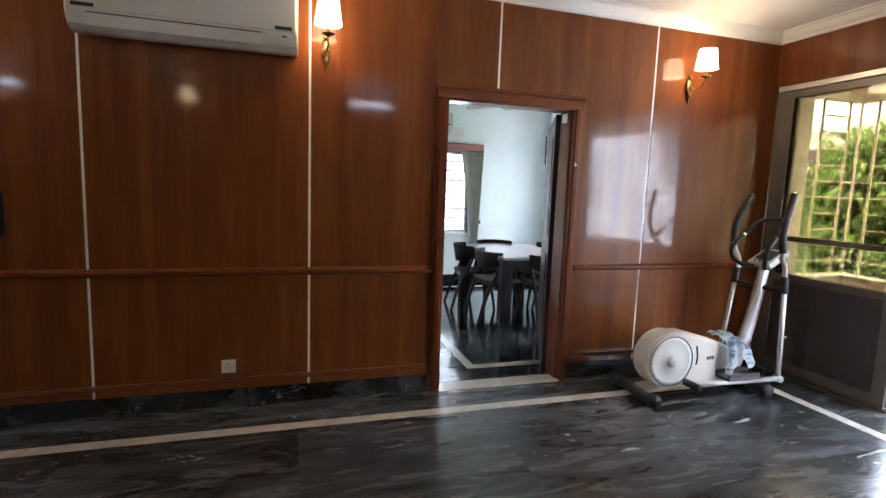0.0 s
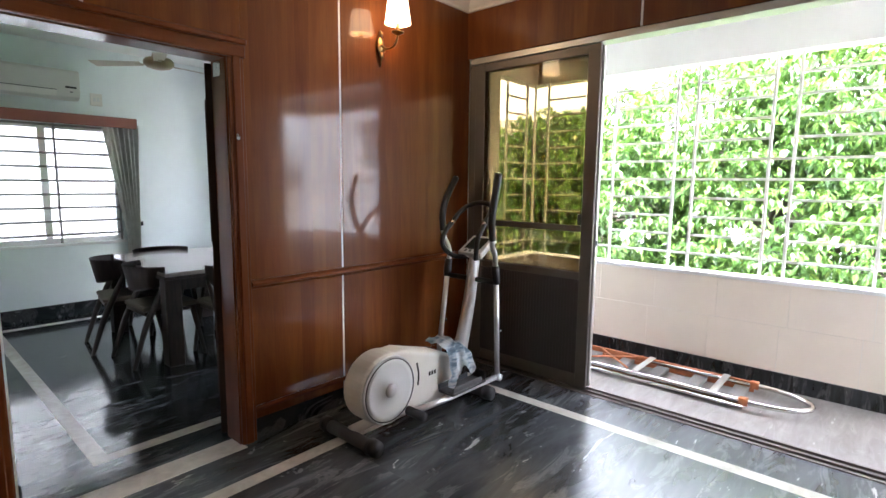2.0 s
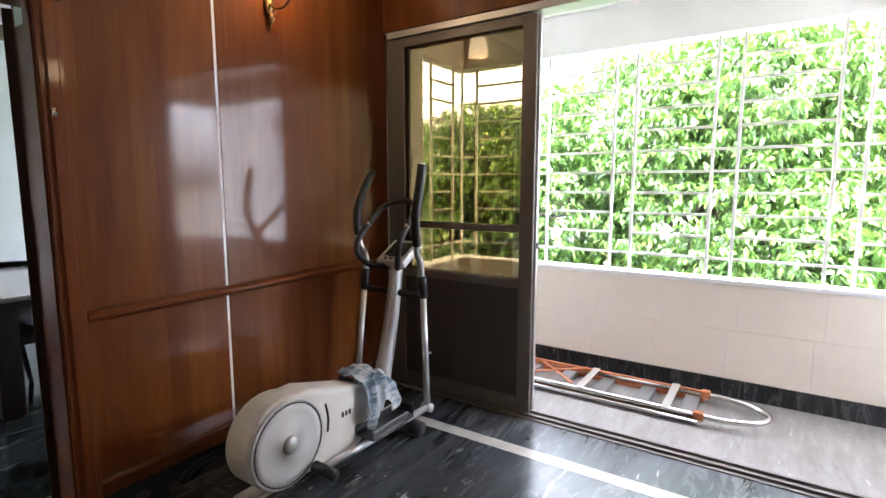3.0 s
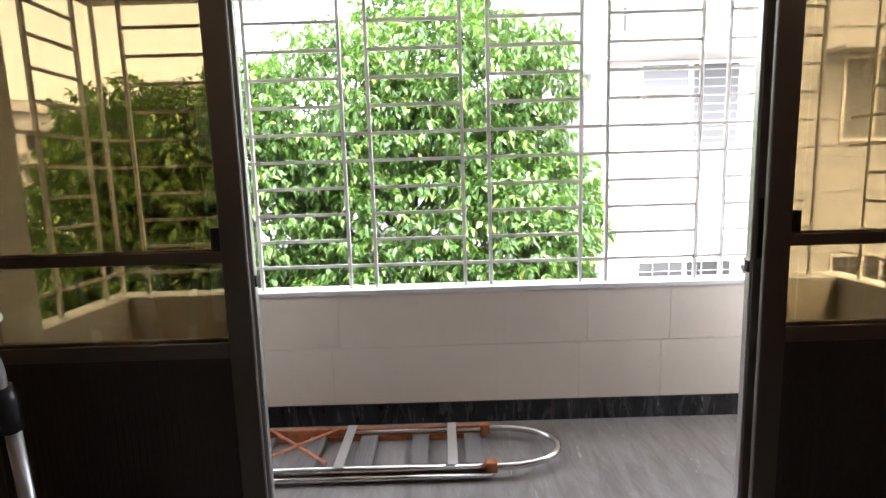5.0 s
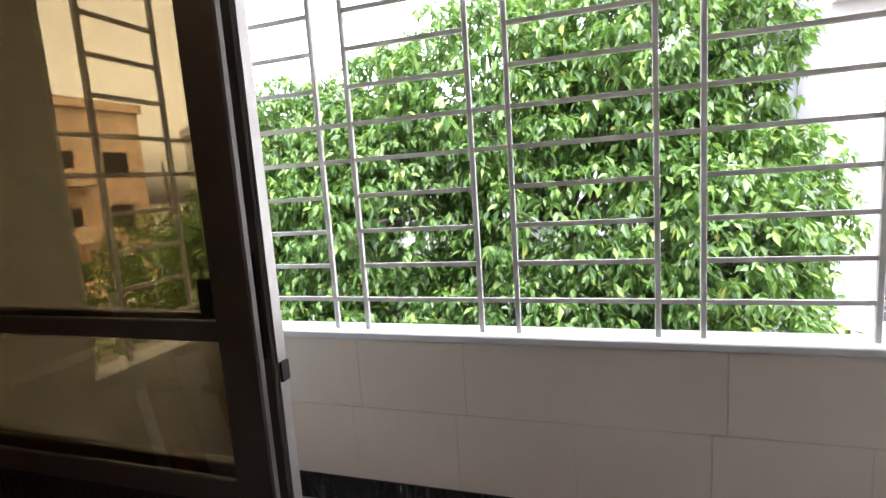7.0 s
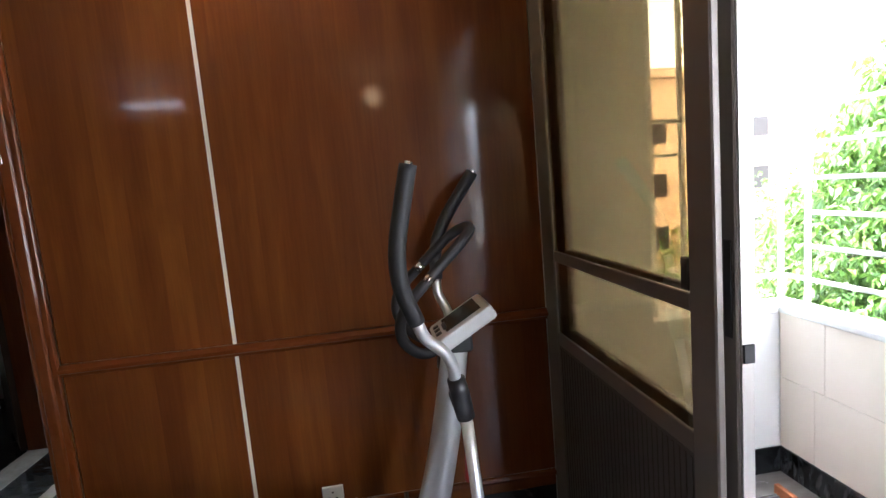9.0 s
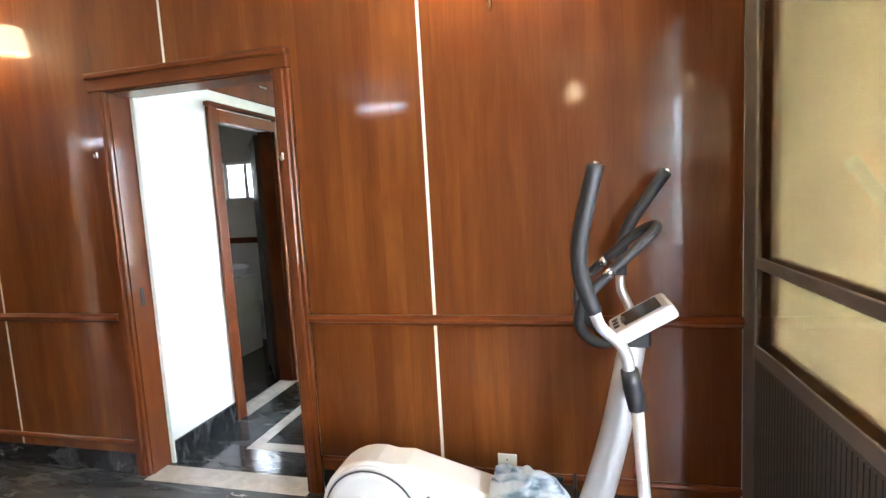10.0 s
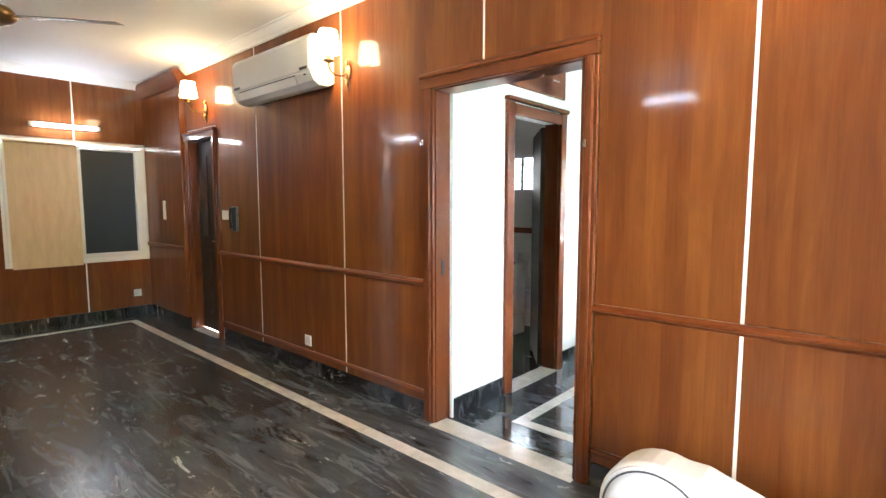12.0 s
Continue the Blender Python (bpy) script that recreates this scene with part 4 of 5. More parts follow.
def trainer():
    ob = thing("elliptical_trainer", "white and silver elliptical trainer with black grips", "exercise machine", (0.01, 0.03, 0))
    Y = -0.47
    pt = lambda *p: [Vector(q) for q in p]
    # flywheel housing
    out = []
    cx, cz, R, H = -1.385, 0.305, 0.207, -0.51
    for a in range(72, 300, 12):
        out.append((cx + R * math.cos(radians(a)), cz + R * math.sin(radians(a)) * 0.98))
    out += [(-1.12, 0.075), (-0.93, 0.10), (-0.80, 0.15), (-0.77, 0.24), (-0.82, 0.36), (-0.95, 0.415), (-1.12, 0.462), (-1.25, 0.50)]
    put("housing", prism(out, H - 0.09, H + 0.075, 0.026, 5), PLASTIC, ob, "white plastic flywheel housing")
    own = lathe([(0.01, 0.012), (0.045, 0.012), (0.05, 0.004), (0.15, 0.008), (0.172, 0.010), (0.176, 0.0), (0.184, 0.0), (0.187, 0.007), (0.196, 0.005), (0.198, -0.004)], 48)
    for v in own.verts:
        v.co = Vector((cx + v.co.x, H - 0.092 - v.co.z, cz - 0.005 + v.co.y))
    put("flywheel_cover", own, PLASTIC_G, ob, "round pale grey flywheel cover", smooth=True)
    own = lathe([(0.178, 0.0), (0.179, 0.003), (0.184, 0.003), (0.185, 0.0)], 48)
    for v in own.verts:
        v.co = Vector((cx + v.co.x, H - 0.1005 - v.co.z, cz - 0.005 + v.co.y))
    bmesh.ops.delete(own, geom=[f for f in own.faces if len(f.verts) > 8], context="FACES_ONLY")
    put("groove", own, STAB, ob, "dark ring groove")
    own = lathe([(0.0, 0.0), (0.042, 0.0), (0.04, 0.012), (0.02, 0.02), (0.004, 0.021)], 24)
    for v in own.verts:
        v.co = Vector((cx + v.co.x, H - 0.103 - v.co.z, cz - 0.005 + v.co.y))
    put("hub_cap", own, SILVER, ob, "silver hub cap", smooth=True)
    own = tube([(-1.165, H - 0.0905, 0.40), (-1.15, H - 0.0905, 0.33), (-1.155, H - 0.0905, 0.26)], 0.006, 6, smooth=3)
    put("vent", own, SLOT, ob, "curved dark vent")
    for k in range(3):
        put("vent", bx(-1.06 + 0.024 * k, H - 0.092, 0.29, -1.045 + 0.024 * k, H - 0.0895, 0.315), SLOT, ob, "small dark mark with no lettering")
    # floor frame
    put("main_beam", tube([(-1.56, Y, 0.075), (-1.2, Y, 0.085), (-0.58, Y, 0.085), (-0.50, Y, 0.09)], 0.030, 12), PLASTIC, ob, "white steel base beam", smooth=True)
    for x, half, name in ((-1.565, 0.235, "rear_stabiliser"), (-0.56, 0.25, "front_stabiliser")):
        st = put(name, tube([(x, Y - half + 0.05, 0.048), (x, Y + half - 0.05, 0.048)], 0.036, 14), STAB, ob, "dark floor stabiliser bar", smooth=True)
        for s in (-1, 1):
            put("end_cap", tube([(x, Y + s * (half - 0.06), 0.049), (x, Y + s * half, 0.049)], [0.048, 0.044], 14), RUBBER, ob, "black rubber end cap", smooth=True)
    # mast
    own = tube([(-0.70, Y, 0.10), (-0.60, Y, 0.32), (-0.52, Y, 0.60), (-0.47, Y, 0.85), (-0.45, Y, 0.97)], [0.058, 0.056, 0.05, 0.045, 0.043], 14, flat=0.8, smooth=5)
    put("mast", own, SILVER, ob, "curved silver mast", smooth=True)
    put("bottle_guard", tube([(-0.44, Y + 0.05, 0.44), (-0.425, Y + 0.055, 0.52), (-0.425, Y + 0.05, 0.62)], [0.012, 0.02, 0.012], 10, smooth=4), RED, ob, "red plastic cover", smooth=True)
    put("axle", tube([(-0.475, Y - 0.20, 0.80), (-0.475, Y + 0.20, 0.80)], 0.018, 12), BLACKP, ob, smooth=True)
    # console
    c = put("console", bx(-0.105, -0.10, -0.024, 0.105, 0.10, 0.024, 0.012, seg=2), PLASTIC_G, ob, "silver tilted display console")
    c.matrix_local = pose(-0.425, Y, 1.02, 0, -30, 0)
    s = put("display", bx(-0.055, -0.07, 0.0242, 0.075, 0.07, 0.027, 0.001), SCREEN, c, "dark display")
    for k in range(3):
        put("button", bx(-0.09, -0.05 + 0.04 * k, 0.0242, -0.07, -0.03 + 0.04 * k, 0.028, 0.001), BLACKP, c)
    put("console_neck", bx(-0.49, Y - 0.04, 0.93, -0.40, Y + 0.04, 1.02, 0.008), BLACKP, ob)
    # fixed handlebar loop
    loop = [(-0.49, Y - 0.03, 0.955), (-0.57, Y - 0.10, 0.965), (-0.625, Y - 0.145, 1.03), (-0.615, Y - 0.15, 1.11), (-0.53, Y - 0.14, 1.20), (-0.43, Y - 0.12, 1.29), (-0.385, Y - 0.05, 1.325), (-0.385, Y + 0.05, 1.325), (-0.43, Y + 0.12, 1.29), (-0.53, Y + 0.14, 1.20), (-0.615, Y + 0.15, 1.11), (-0.625, Y + 0.145, 1.03), (-0.57, Y + 0.10, 0.965), (-0.49, Y + 0.03, 0.955)]
    put("handlebar", tube(loop, 0.0165, 12, smooth=5), RUBBER, ob, "black foam covered handlebar loop", smooth=True)
    for a in (-1, 1):
        put("pulse_pad", tube([(-0.545, Y + a * 0.1405, 1.186), (-0.525, Y + a * 0.1385, 1.205)], 0.0176, 12), STEEL, ob, "steel pulse sensor", smooth=True)
    # moving arms
    arms = (
        (-1, [(-0.572, -0.742, 1.525), (-0.598, -0.745, 1.42), (-0.622, -0.74, 1.30), (-0.618, -0.73, 1.20), (-0.585, -0.715, 1.10)],
         [(-0.585, -0.715, 1.10), (-0.565, -0.70, 1.05), (-0.515, -0.685, 1.00), (-0.492, -0.675, 0.95), (-0.487, -0.672, 0.905)], (-0.465, -0.668, 0.79), (-0.425, -0.665, 0.12)),)
    # the other arm has the same shape, swung forwards about the axle
    c22, s22 = math.cos(radians(22.3)), math.sin(radians(22.3))

    def swung(q):
        dx, dz = q[0] + 0.475, q[2] - 0.80
        return (-0.475 + dx * c22 + dz * s22, -0.896 - q[1], 0.80 - dx * s22 + dz * c22)

    one = arms[0]
    arms = (one, (1, [swung(q) for q in one[1]], [swung(q) for q in one[2]], swung(one[3]), (-0.565, -0.231, 0.15)))
    for s, grip, neck, knee, foot in arms:
        arm = put("swing_arm", tube(neck + [Vector(knee)], 0.0175, 12, smooth=4), SILVER, ob, "silver bent swing arm", smooth=True)
        put("grip", tube(grip, 0.0235, 14, smooth=5), RUBBER, arm, "long black foam grip", smooth=True)
        d = (Vector(grip[0]) - Vector(grip[1])).normalized()
        put("plug", tube([Vector(grip[0]), Vector(grip[0]) + d * 0.008], 0.012, 10), STEEL, arm)
        put("sleeve", tube([Vector(neck[-1]) + Vector((0, 0, 0.01)), knee], [0.026, 0.029, 0.026], 12, smooth=3), BLACKP, arm, "black plastic sleeve", smooth=True)
        put("lower_arm", tube([knee, foot], 0.0185, 12), SILVER, arm, "straight silver lower arm", smooth=True)
        mid = Vector(knee).lerp(Vector(foot), 0.52)
        put("clamp_knob", tube([mid + Vector((0.018, 0, 0)), mid + Vector((0.045, 0, 0.005))], [0.006, 0.011], 8), BLACKP, arm)
        put("pivot", tube([Vector(foot) + Vector((0, -0.03, 0)), Vector(foot) + Vector((0, 0.03, 0))], 0.026, 14), SILVER, arm, smooth=True)
        y = foot[1]
        crank = (-1.27, y - 0.005, 0.15) if s < 0 else (-1.16, y, 0.26)
        link = put("pedal_arm", tube([crank, (-0.95, y, 0.13 if s < 0 else 0.22), foot], 0.019, 12), SILVER, ob, "silver pedal arm", smooth=True)
        px, pz = (-0.80, 0.155) if s < 0 else (-0.82, 0.215)
        yo = y + (0.005 if s < 0 else -0.005)
        bm = bx(px - 0.17, yo - 0.065, pz, px + 0.17, yo + 0.065, pz + 0.022, 0.01, seg=2)
        bm = bx(px - 0.17, yo - 0.065, pz + 0.018, px + 0.12, yo - 0.053, pz + 0.055, 0.005, bm)
        bm = bx(px - 0.17, yo + 0.053, pz + 0.018, px + 0.12, yo + 0.065, pz + 0.055, 0.005, bm)
        bm = bx(px + 0.155, yo - 0.06, pz + 0.018, px + 0.172, yo + 0.06, pz + 0.075, 0.006, bm)
        put("pedal", bm, BLACKP, link, "black plastic foot pedal")
        put("crank_pin", tube([(crank[0], y + s * (0.10 if s < 0 else 0.02), crank[2]), (crank[0], y - s * 0.03, crank[2])], 0.027, 14), RUBBER, link, "black crank pin cap", smooth=True)
    return ob


trainer()


def cloth():
    """A crumpled cloth draped over the front end of the housing, its corner hanging on the near side."""
    bm = bmesh.new()
    N, M = 46, 46
    grid = []
    for i in range(N):
        u = i / (N - 1)
        row = []
        for j in range(M):
            v = j / (M - 1)
            # across the top, then down the side; the hem is a slanting corner
            s = -0.05 + v * (0.40 - 0.15 * u + 0.04 * math.sin(9 * u))
            x = -0.94 + 0.27 * u + 0.10 * max(0.0, s - 0.1) * (0.5 - u)
            top = 0.412 + 0.03 * math.sin(math.pi * u) - 0.085 * u * u
            edge = 0.10
            if s < edge:
                y, z = -0.505 - s, top
            else:
                y, z = -0.505 - edge - 0.014 - 0.02 * math.sin((s - edge) * 9), top - (s - edge) * 0.92
            fold = math.sin(26 * (x + 0.35 * s) + 5 * noise.noise((x * 6, s * 6, 2.0)))
            w = 0.012 * fold + 0.022 * noise.noise((x * 13, s * 9, 3.0)) + 0.007 * noise.noise((x * 42, s * 30, 7.0))
            k = min(1.0, max(0.0, (s - edge + 0.04) / 0.08))
            row.append(bm.verts.new((x + 0.012 * noise.noise((u * 4, v * 5, 1.0)), y - k * (w + 0.024), z + (1 - k) * (abs(w) + 0.022) + 0.006)))
        grid.append(row)
    for i in range(N - 1):
        for j in range(M - 1):
            bm.faces.new((grid[i][j], grid[i + 1][j], grid[i + 1][j + 1], grid[i][j + 1]))
    bmesh.ops.solidify(bm, geom=bm.faces[:], thickness=0.004)
    ob = put("cloth", bm, CLOTH, smooth=True)
    ob.location = (0.01, 0.03, 0)
    return tagged(ob, "crumpled blue and white cloth draped over the exercise machine", "cloth")


cloth()


# ---- ladder on the balcony ----
def ladder():
    ob = thing("folding_ladder", "aluminium folding ladder with orange brackets lying flat", "ladder", (0, 0, BF))
    x0, x1, y1 = 0.605, 0.99, -2.025
    yN = -0.12
    mid = (x0 + x1) / 2
    hoop = [(x0, -1.2, 0.055), (x0, y1, 0.055)] + [(mid - (mid - x0) * math.cos(a), y1 - 0.31 * math.sin(a), 0.055) for a in [math.pi * k / 12 for k in range(1, 12)]] + [(x1, y1, 0.055), (x1, -1.2, 0.055)]
    put("hoop", tube(hoop, 0.017, 12), STEEL, ob, "polished steel hoop handle", smooth=True)
    put("side_rail", tube([(x0 - 0.004, y1 + 0.06, 0.061), (x0 - 0.004, yN, 0.061)], 0.0172, 12), STEEL, ob, "bare steel side rail", smooth=True)
    put("side_rail", tube([(x0 - 0.020, y1 + 0.06, 0.022), (x0 - 0.020, yN, 0.022)], 0.0172, 12), STEEL, ob, "bare steel rear rail", smooth=True)
    # brown strip stands in for the shade along the rail's inner side
    put("inner_rail", bx(x0 + 0.0005, y1 + 0.06, 0.002, x0 + 0.0148, yN, 0.042, 0.002), RUST, ob, "brown strip for the shade inside the near rail")
    put("side_rail", bx(x1 - 0.012, y1 + 0.06, 0.034, x1 + 0.012, yN, 0.078, 0.003), RUST, ob, "orange painted side rail")
    put("side_rail", bx(x1 - 0.012, y1 + 0.06, 0.002, x1 + 0.012, yN, 0.031, 0.002), RUST, ob, "orange painted rear rail")
    tread = None
    for k in range(7):
        y = y1 + 0.09 + 0.285 * k
        bm = bx(x0 + 0.015, y, 0.030, x1 - 0.013, y + 0.085, 0.036, 0)
        for q in range(4):
            bm = bx(x0 + 0.015, y + 0.008 + q * 0.02, 0.0362, x1 - 0.013, y + 0.016 + q * 0.02, 0.040, 0, bm)
        bm = bx(x0 + 0.015, y - 0.003, 0.012, x1 - 0.013, y, 0.042, 0, bm)
        bm = bx(x0 + 0.015, y + 0.085, 0.012, x1 - 0.013, y + 0.088, 0.042, 0, bm)
        put("tread", bm, TREAD, ob, "ribbed aluminium tread")
    for y in (-1.248, -1.805):
        put("strap", bx(x0 - 0.02, y, 0.0785, x1 + 0.018, y + 0.05, 0.086, 0.002), ALU_L, ob, "flat aluminium cross strap")
    for x in (x0, x1):
        put("bracket", bx(x - 0.022, y1 + 0.03, 0.030, x + 0.022, y1 + 0.085, 0.084, 0.004), RUST, ob, "orange plastic bracket")
    for a, b in (((x0 + 0.02, -1.16, 0.083), (x1 - 0.02, -0.78, 0.083)), ((x1 - 0.02, -1.16, 0.088), (x0 + 0.02, -0.78, 0.088))):
        put("brace", tube([a, b], 0.008, 8, flat=0.5), RUST, ob, "orange cross brace")


ladder()


# ---- dining room things ----
GRILL_D = mat("dull_grille_paint", (0.22, 0.21, 0.20), 0.5)


def dining_window():
    w = thing("window_2", "white framed window with a horizontal bar grille", "window", kind="structure")
    y = DN + 0.05
    for x0, z0, x1, z1 in ((wx0, wz0, wx1, wz0 + 0.05), (wx0, wz1 - 0.05, wx1, wz1), (wx0, wz0 + 0.05, wx0 + 0.05, wz1 - 0.05), (wx1 - 0.05, wz0 + 0.05, wx1, wz1 - 0.05), (-2.03, wz0 + 0.05, -1.97, wz1 - 0.05)):
        put("window_frame", bx(x0, y - 0.02, z0, x1, y + 0.03, z1, 0.003), WGRILL, w)
    for x0, x1 in ((wx0 + 0.05, -2.03), (-1.97, wx1 - 0.05)):
        g = put("pane", bx(x0, y + 0.002, wz0 + 0.05, x1, y + 0.007, wz1 - 0.05), DIMMING, w)
    put("window_sill", bx(wx0 - 0.02, DN - 0.03, wz0 - 0.03, wx1 + 0.02, DN + 0.03, wz0 - 0.0005, 0.004), WHITE, w)
    g = thing("window_grille", "grey steel window grille with level bars", "grille")
    for i in range(9):
        z = wz0 + 0.09 + i * 0.143
        put("bar", tube([(wx0 + 0.01, y - 0.034, z), (wx1 - 0.01, y - 0.034, z)], 0.012, 8), GRILL_D, g)
    for x in (wx0 + 0.02, -1.90, wx1 - 0.02):
        put("post", bx(x - 0.010, y - 0.045, wz0, x + 0.010, y - 0.0285, wz1, 0.001), GRILL_D, g)
    p = thing("pelmet", "red-brown wooden curtain pelmet over a window", "pelmet")
    put("front_board", bx(-2.89, DN - 0.16, 2.032, -1.165, DN - 0.14, 2.142, 0.003), PELMET, p)
    put("top_board", bx(-2.89, DN - 0.14, 2.122, -1.165, DN - 0.001, 2.142), PELMET, p)
    put("end_board", bx(-1.185, DN - 0.14, 2.032, -1.165, DN - 0.001, 2.122), PELMET, p)


dining_window()


def curtain():
    bm = bmesh.new()
    N, M = 90, 26
    rows = []
    for j in range(M):
        v = j / (M - 1)
        z = 2.075 - v * 1.50
        t = max(0.0, 1 - abs(z - 0.98) / 1.15)
        pull = t ** 1.2
        left, right = -1.50 + 0.19 * min(1, v * 1.2) ** 0.9, -1.13 - 0.05 * v
        row = []
        for i in range(N):
            u = i / (N - 1)
            x = left + (right - left) * u
            y = DN - 0.085 + 0.028 * math.sin(u * 2 * math.pi * 7 + 0.6 * v) + 0.012 * math.sin(u * 31 + 4 * v)
            row.append(bm.verts.new((x, y, z)))
        rows.append(row)
    for a, b in zip(rows, rows[1:]):
        for i in range(N - 1):
            bm.faces.new((a[i], a[i + 1], b[i + 1], b[i]))
    bmesh.ops.solidify(bm, geom=bm.faces[:], thickness=0.003)
    ob = thing("curtain", "pale grey pleated curtain drawn to the side", "curtain", (0, 0, 0))
    put("drape", bm, CURTAIN, ob, smooth=True)
    put("hook", tube([(-1.145, DN - 0.005, 0.95), (-1.145, DN - 0.06, 0.95), (-1.145, DN - 0.06, 0.99)], 0.012, 8), BLACKP, ob, "dark curtain tie-back hook")
    put("rod", tube([(-2.88, DN - 0.085, 2.085), (-1.19, DN - 0.085, 2.085)], 0.012, 10), STEEL, ob)


curtain()


def dining_table():
    ob = thing("dining_table", "dark wooden dining table with a pale glossy top", "table", (-1.305, 2.255, 0))
    put("tabletop", bx(-0.47, -0.725, 0.72, 0.47, 0.725, 0.75, 0.004), TABLETOP, ob, "pale glossy table top")
    put("edge_band", bx(-0.478, -0.732, 0.695, 0.478, 0.732, 0.7195, 0.004), TABLEWOOD, ob, "dark wooden edge")
    for sx in (-1, 1):
        for sy in (-1, 1):
            x, y = sx * 0.412, sy * 0.666
            put("leg", bx(x - 0.06, y - 0.06, 0.0, x + 0.06, y + 0.06, 0.6945, 0.005), TABLEWOOD, ob)
    for sx in (-1, 1):
        put("apron", bx(sx * 0.42 - 0.012, -0.60, 0.60, sx * 0.42 + 0.012, 0.60, 0.6945), TABLEWOOD, ob)
    for sy in (-1, 1):
        put("apron", bx(-0.344, sy * 0.672 - 0.012, 0.60, 0.344, sy * 0.672 + 0.012, 0.6945), TABLEWOOD, ob)


dining_table()


def dining_chair():
    """A wooden chair with splayed legs and a curved wraparound back; it faces +x."""
    ob = thing("dining_chair", "dark wooden dining chair with a curved backrest", "chair", (0, 0, 0), 0, "chairs round the table")
    seat = bx(-0.20, -0.22, 0.43, 0.22, 0.22, 0.47, 0.018, seg=3)
    put("seat", seat, SEAT, ob, "dark upholstered seat", smooth=False)
    put("seat_frame", bx(-0.19, -0.21, 0.395, 0.21, 0.21, 0.4295, 0.006), TABLEWOOD, ob)
    bm = bmesh.new()
    rows = []
    for j in range(7):
        z = 0.58 + 0.21 * j / 6
        row = []
        for i in range(19):
            a = radians(-78 + 156 * i / 18)
            r = 0.245 + 0.02 * j / 6
            fall = 0.075 * (abs(i - 9) / 9) ** 2
            row.append(bm.verts.new((0.03 - r * math.cos(a) - 0.02 * j / 6, r * math.sin(a), z + (fall * 0.2 if j else fall) + (0.0 if j < 6 else -0.02 * (abs(i - 9) / 9) ** 2))))
        rows.append(row)
    for a, b in zip(rows, rows[1:]):
        for i in range(18):
            bm.faces.new((a[i], a[i + 1], b[i + 1], b[i]))
    bmesh.ops.solidify(bm, geom=bm.faces[:], thickness=0.016)
    put("backrest", bm, TABLEWOOD, ob, smooth=True)
    for s in (-1, 1):
        put("rear_leg", tube([(-0.30, s * 0.245, 0.0), (-0.20, s * 0.225, 0.30), (-0.10, s * 0.225, 0.52), (-0.04, s * 0.235, 0.66)], [0.016, 0.024, 0.024, 0.016], 10, smooth=4), TABLEWOOD, ob, smooth=True)
        put("front_leg", tube([(0.25, s * 0.235, 0.0), (0.18, s * 0.195, 0.42)], [0.015, 0.024], 10), TABLEWOOD, ob, smooth=True)
    return ob


chair = dining_chair()
chair.matrix_world = pose(-1.77, 2.487, 0, 0, 0, -8)
for x, y, a in ((-1.685, 1.925, 1), (-0.80, 2.52, 176), (-0.80, 1.95, 183), (-1.33, 2.80, -90), (-1.22, 1.58, 93)):
    copy_thing(chair, pose(x, y, 0, 0, 0, a))


# ---- outside ----
structure("ground", bx(-400, -400, -4.3, 400, 400, -4.0), GROUND, "dusty ground between the buildings")
structure("building_wall", bx(0.02, BN + 0.13, -4.0, 0.09, BN + 0.2, 6.0), WHITE, "white outer wall of the house")


SLAT = mat("grey_slat", (0.22, 0.225, 0.23), 0.6)


def facade_window(b, y0, y1, z0, z1, x, bars=False, lit=0.45):
    w = put("window", bx(x - 0.03, y0, z0, x - 0.001, y0 + 0.06, z1, 0.004), WGRILL, b)
    for a, c, d, e in ((y1 - 0.06, z0, y1, z1), (y0 + 0.06, z0, y1 - 0.06, z0 + 0.06), (y0 + 0.06, z1 - 0.06, y1 - 0.06, z1), ((y0 + y1) / 2 - 0.04, z0 + 0.06, (y0 + y1) / 2 + 0.04, z1 - 0.06)):
        put("frame", bx(x - 0.03, a, c, x - 0.001, d, e), WGRILL, w)
    middle = (y0 + y1) / 2
    split = middle if bars else y0 + (y1 - y0) * 0.46
    put("pane", bx(x - 0.012, y0 + 0.06, z0 + 0.06, x - 0.0015, split, z1 - 0.06), mat("far_glass", (lit, lit * 1.02, lit), 0.45, spec=0.25), w)
    put("pane", bx(x - 0.012, split, z0 + 0.06, x - 0.0015, y1 - 0.06, z1 - 0.06), mat("far_blind", (lit * 2.2, lit * 2.25, lit * 2.2), 0.5, spec=0.25), w)
    if bars:
        for k in range(1, 6):
            yy = y0 + (y1 - y0) * k / 6
            put("bar", bx(x - 0.06, yy - 0.006, z0, x - 0.05, yy + 0.006, z1), FACADE_GREY, w)
        for zz in (z0 + 0.25, z0 + 0.50, z0 + 0.75):
            put("bar", bx(x - 0.049, y0, zz - 0.005, x - 0.031, y1, zz + 0.005), FACADE_GREY, w)
    else:
        for k in range(1, 10):
            zz = z0 + (z1 - z0) * k / 10
            put("slat", bx(x - 0.016, y0 + 0.06, zz - 0.012, x - 0.0125, y1 - 0.06, zz + 0.012), SLAT, w)


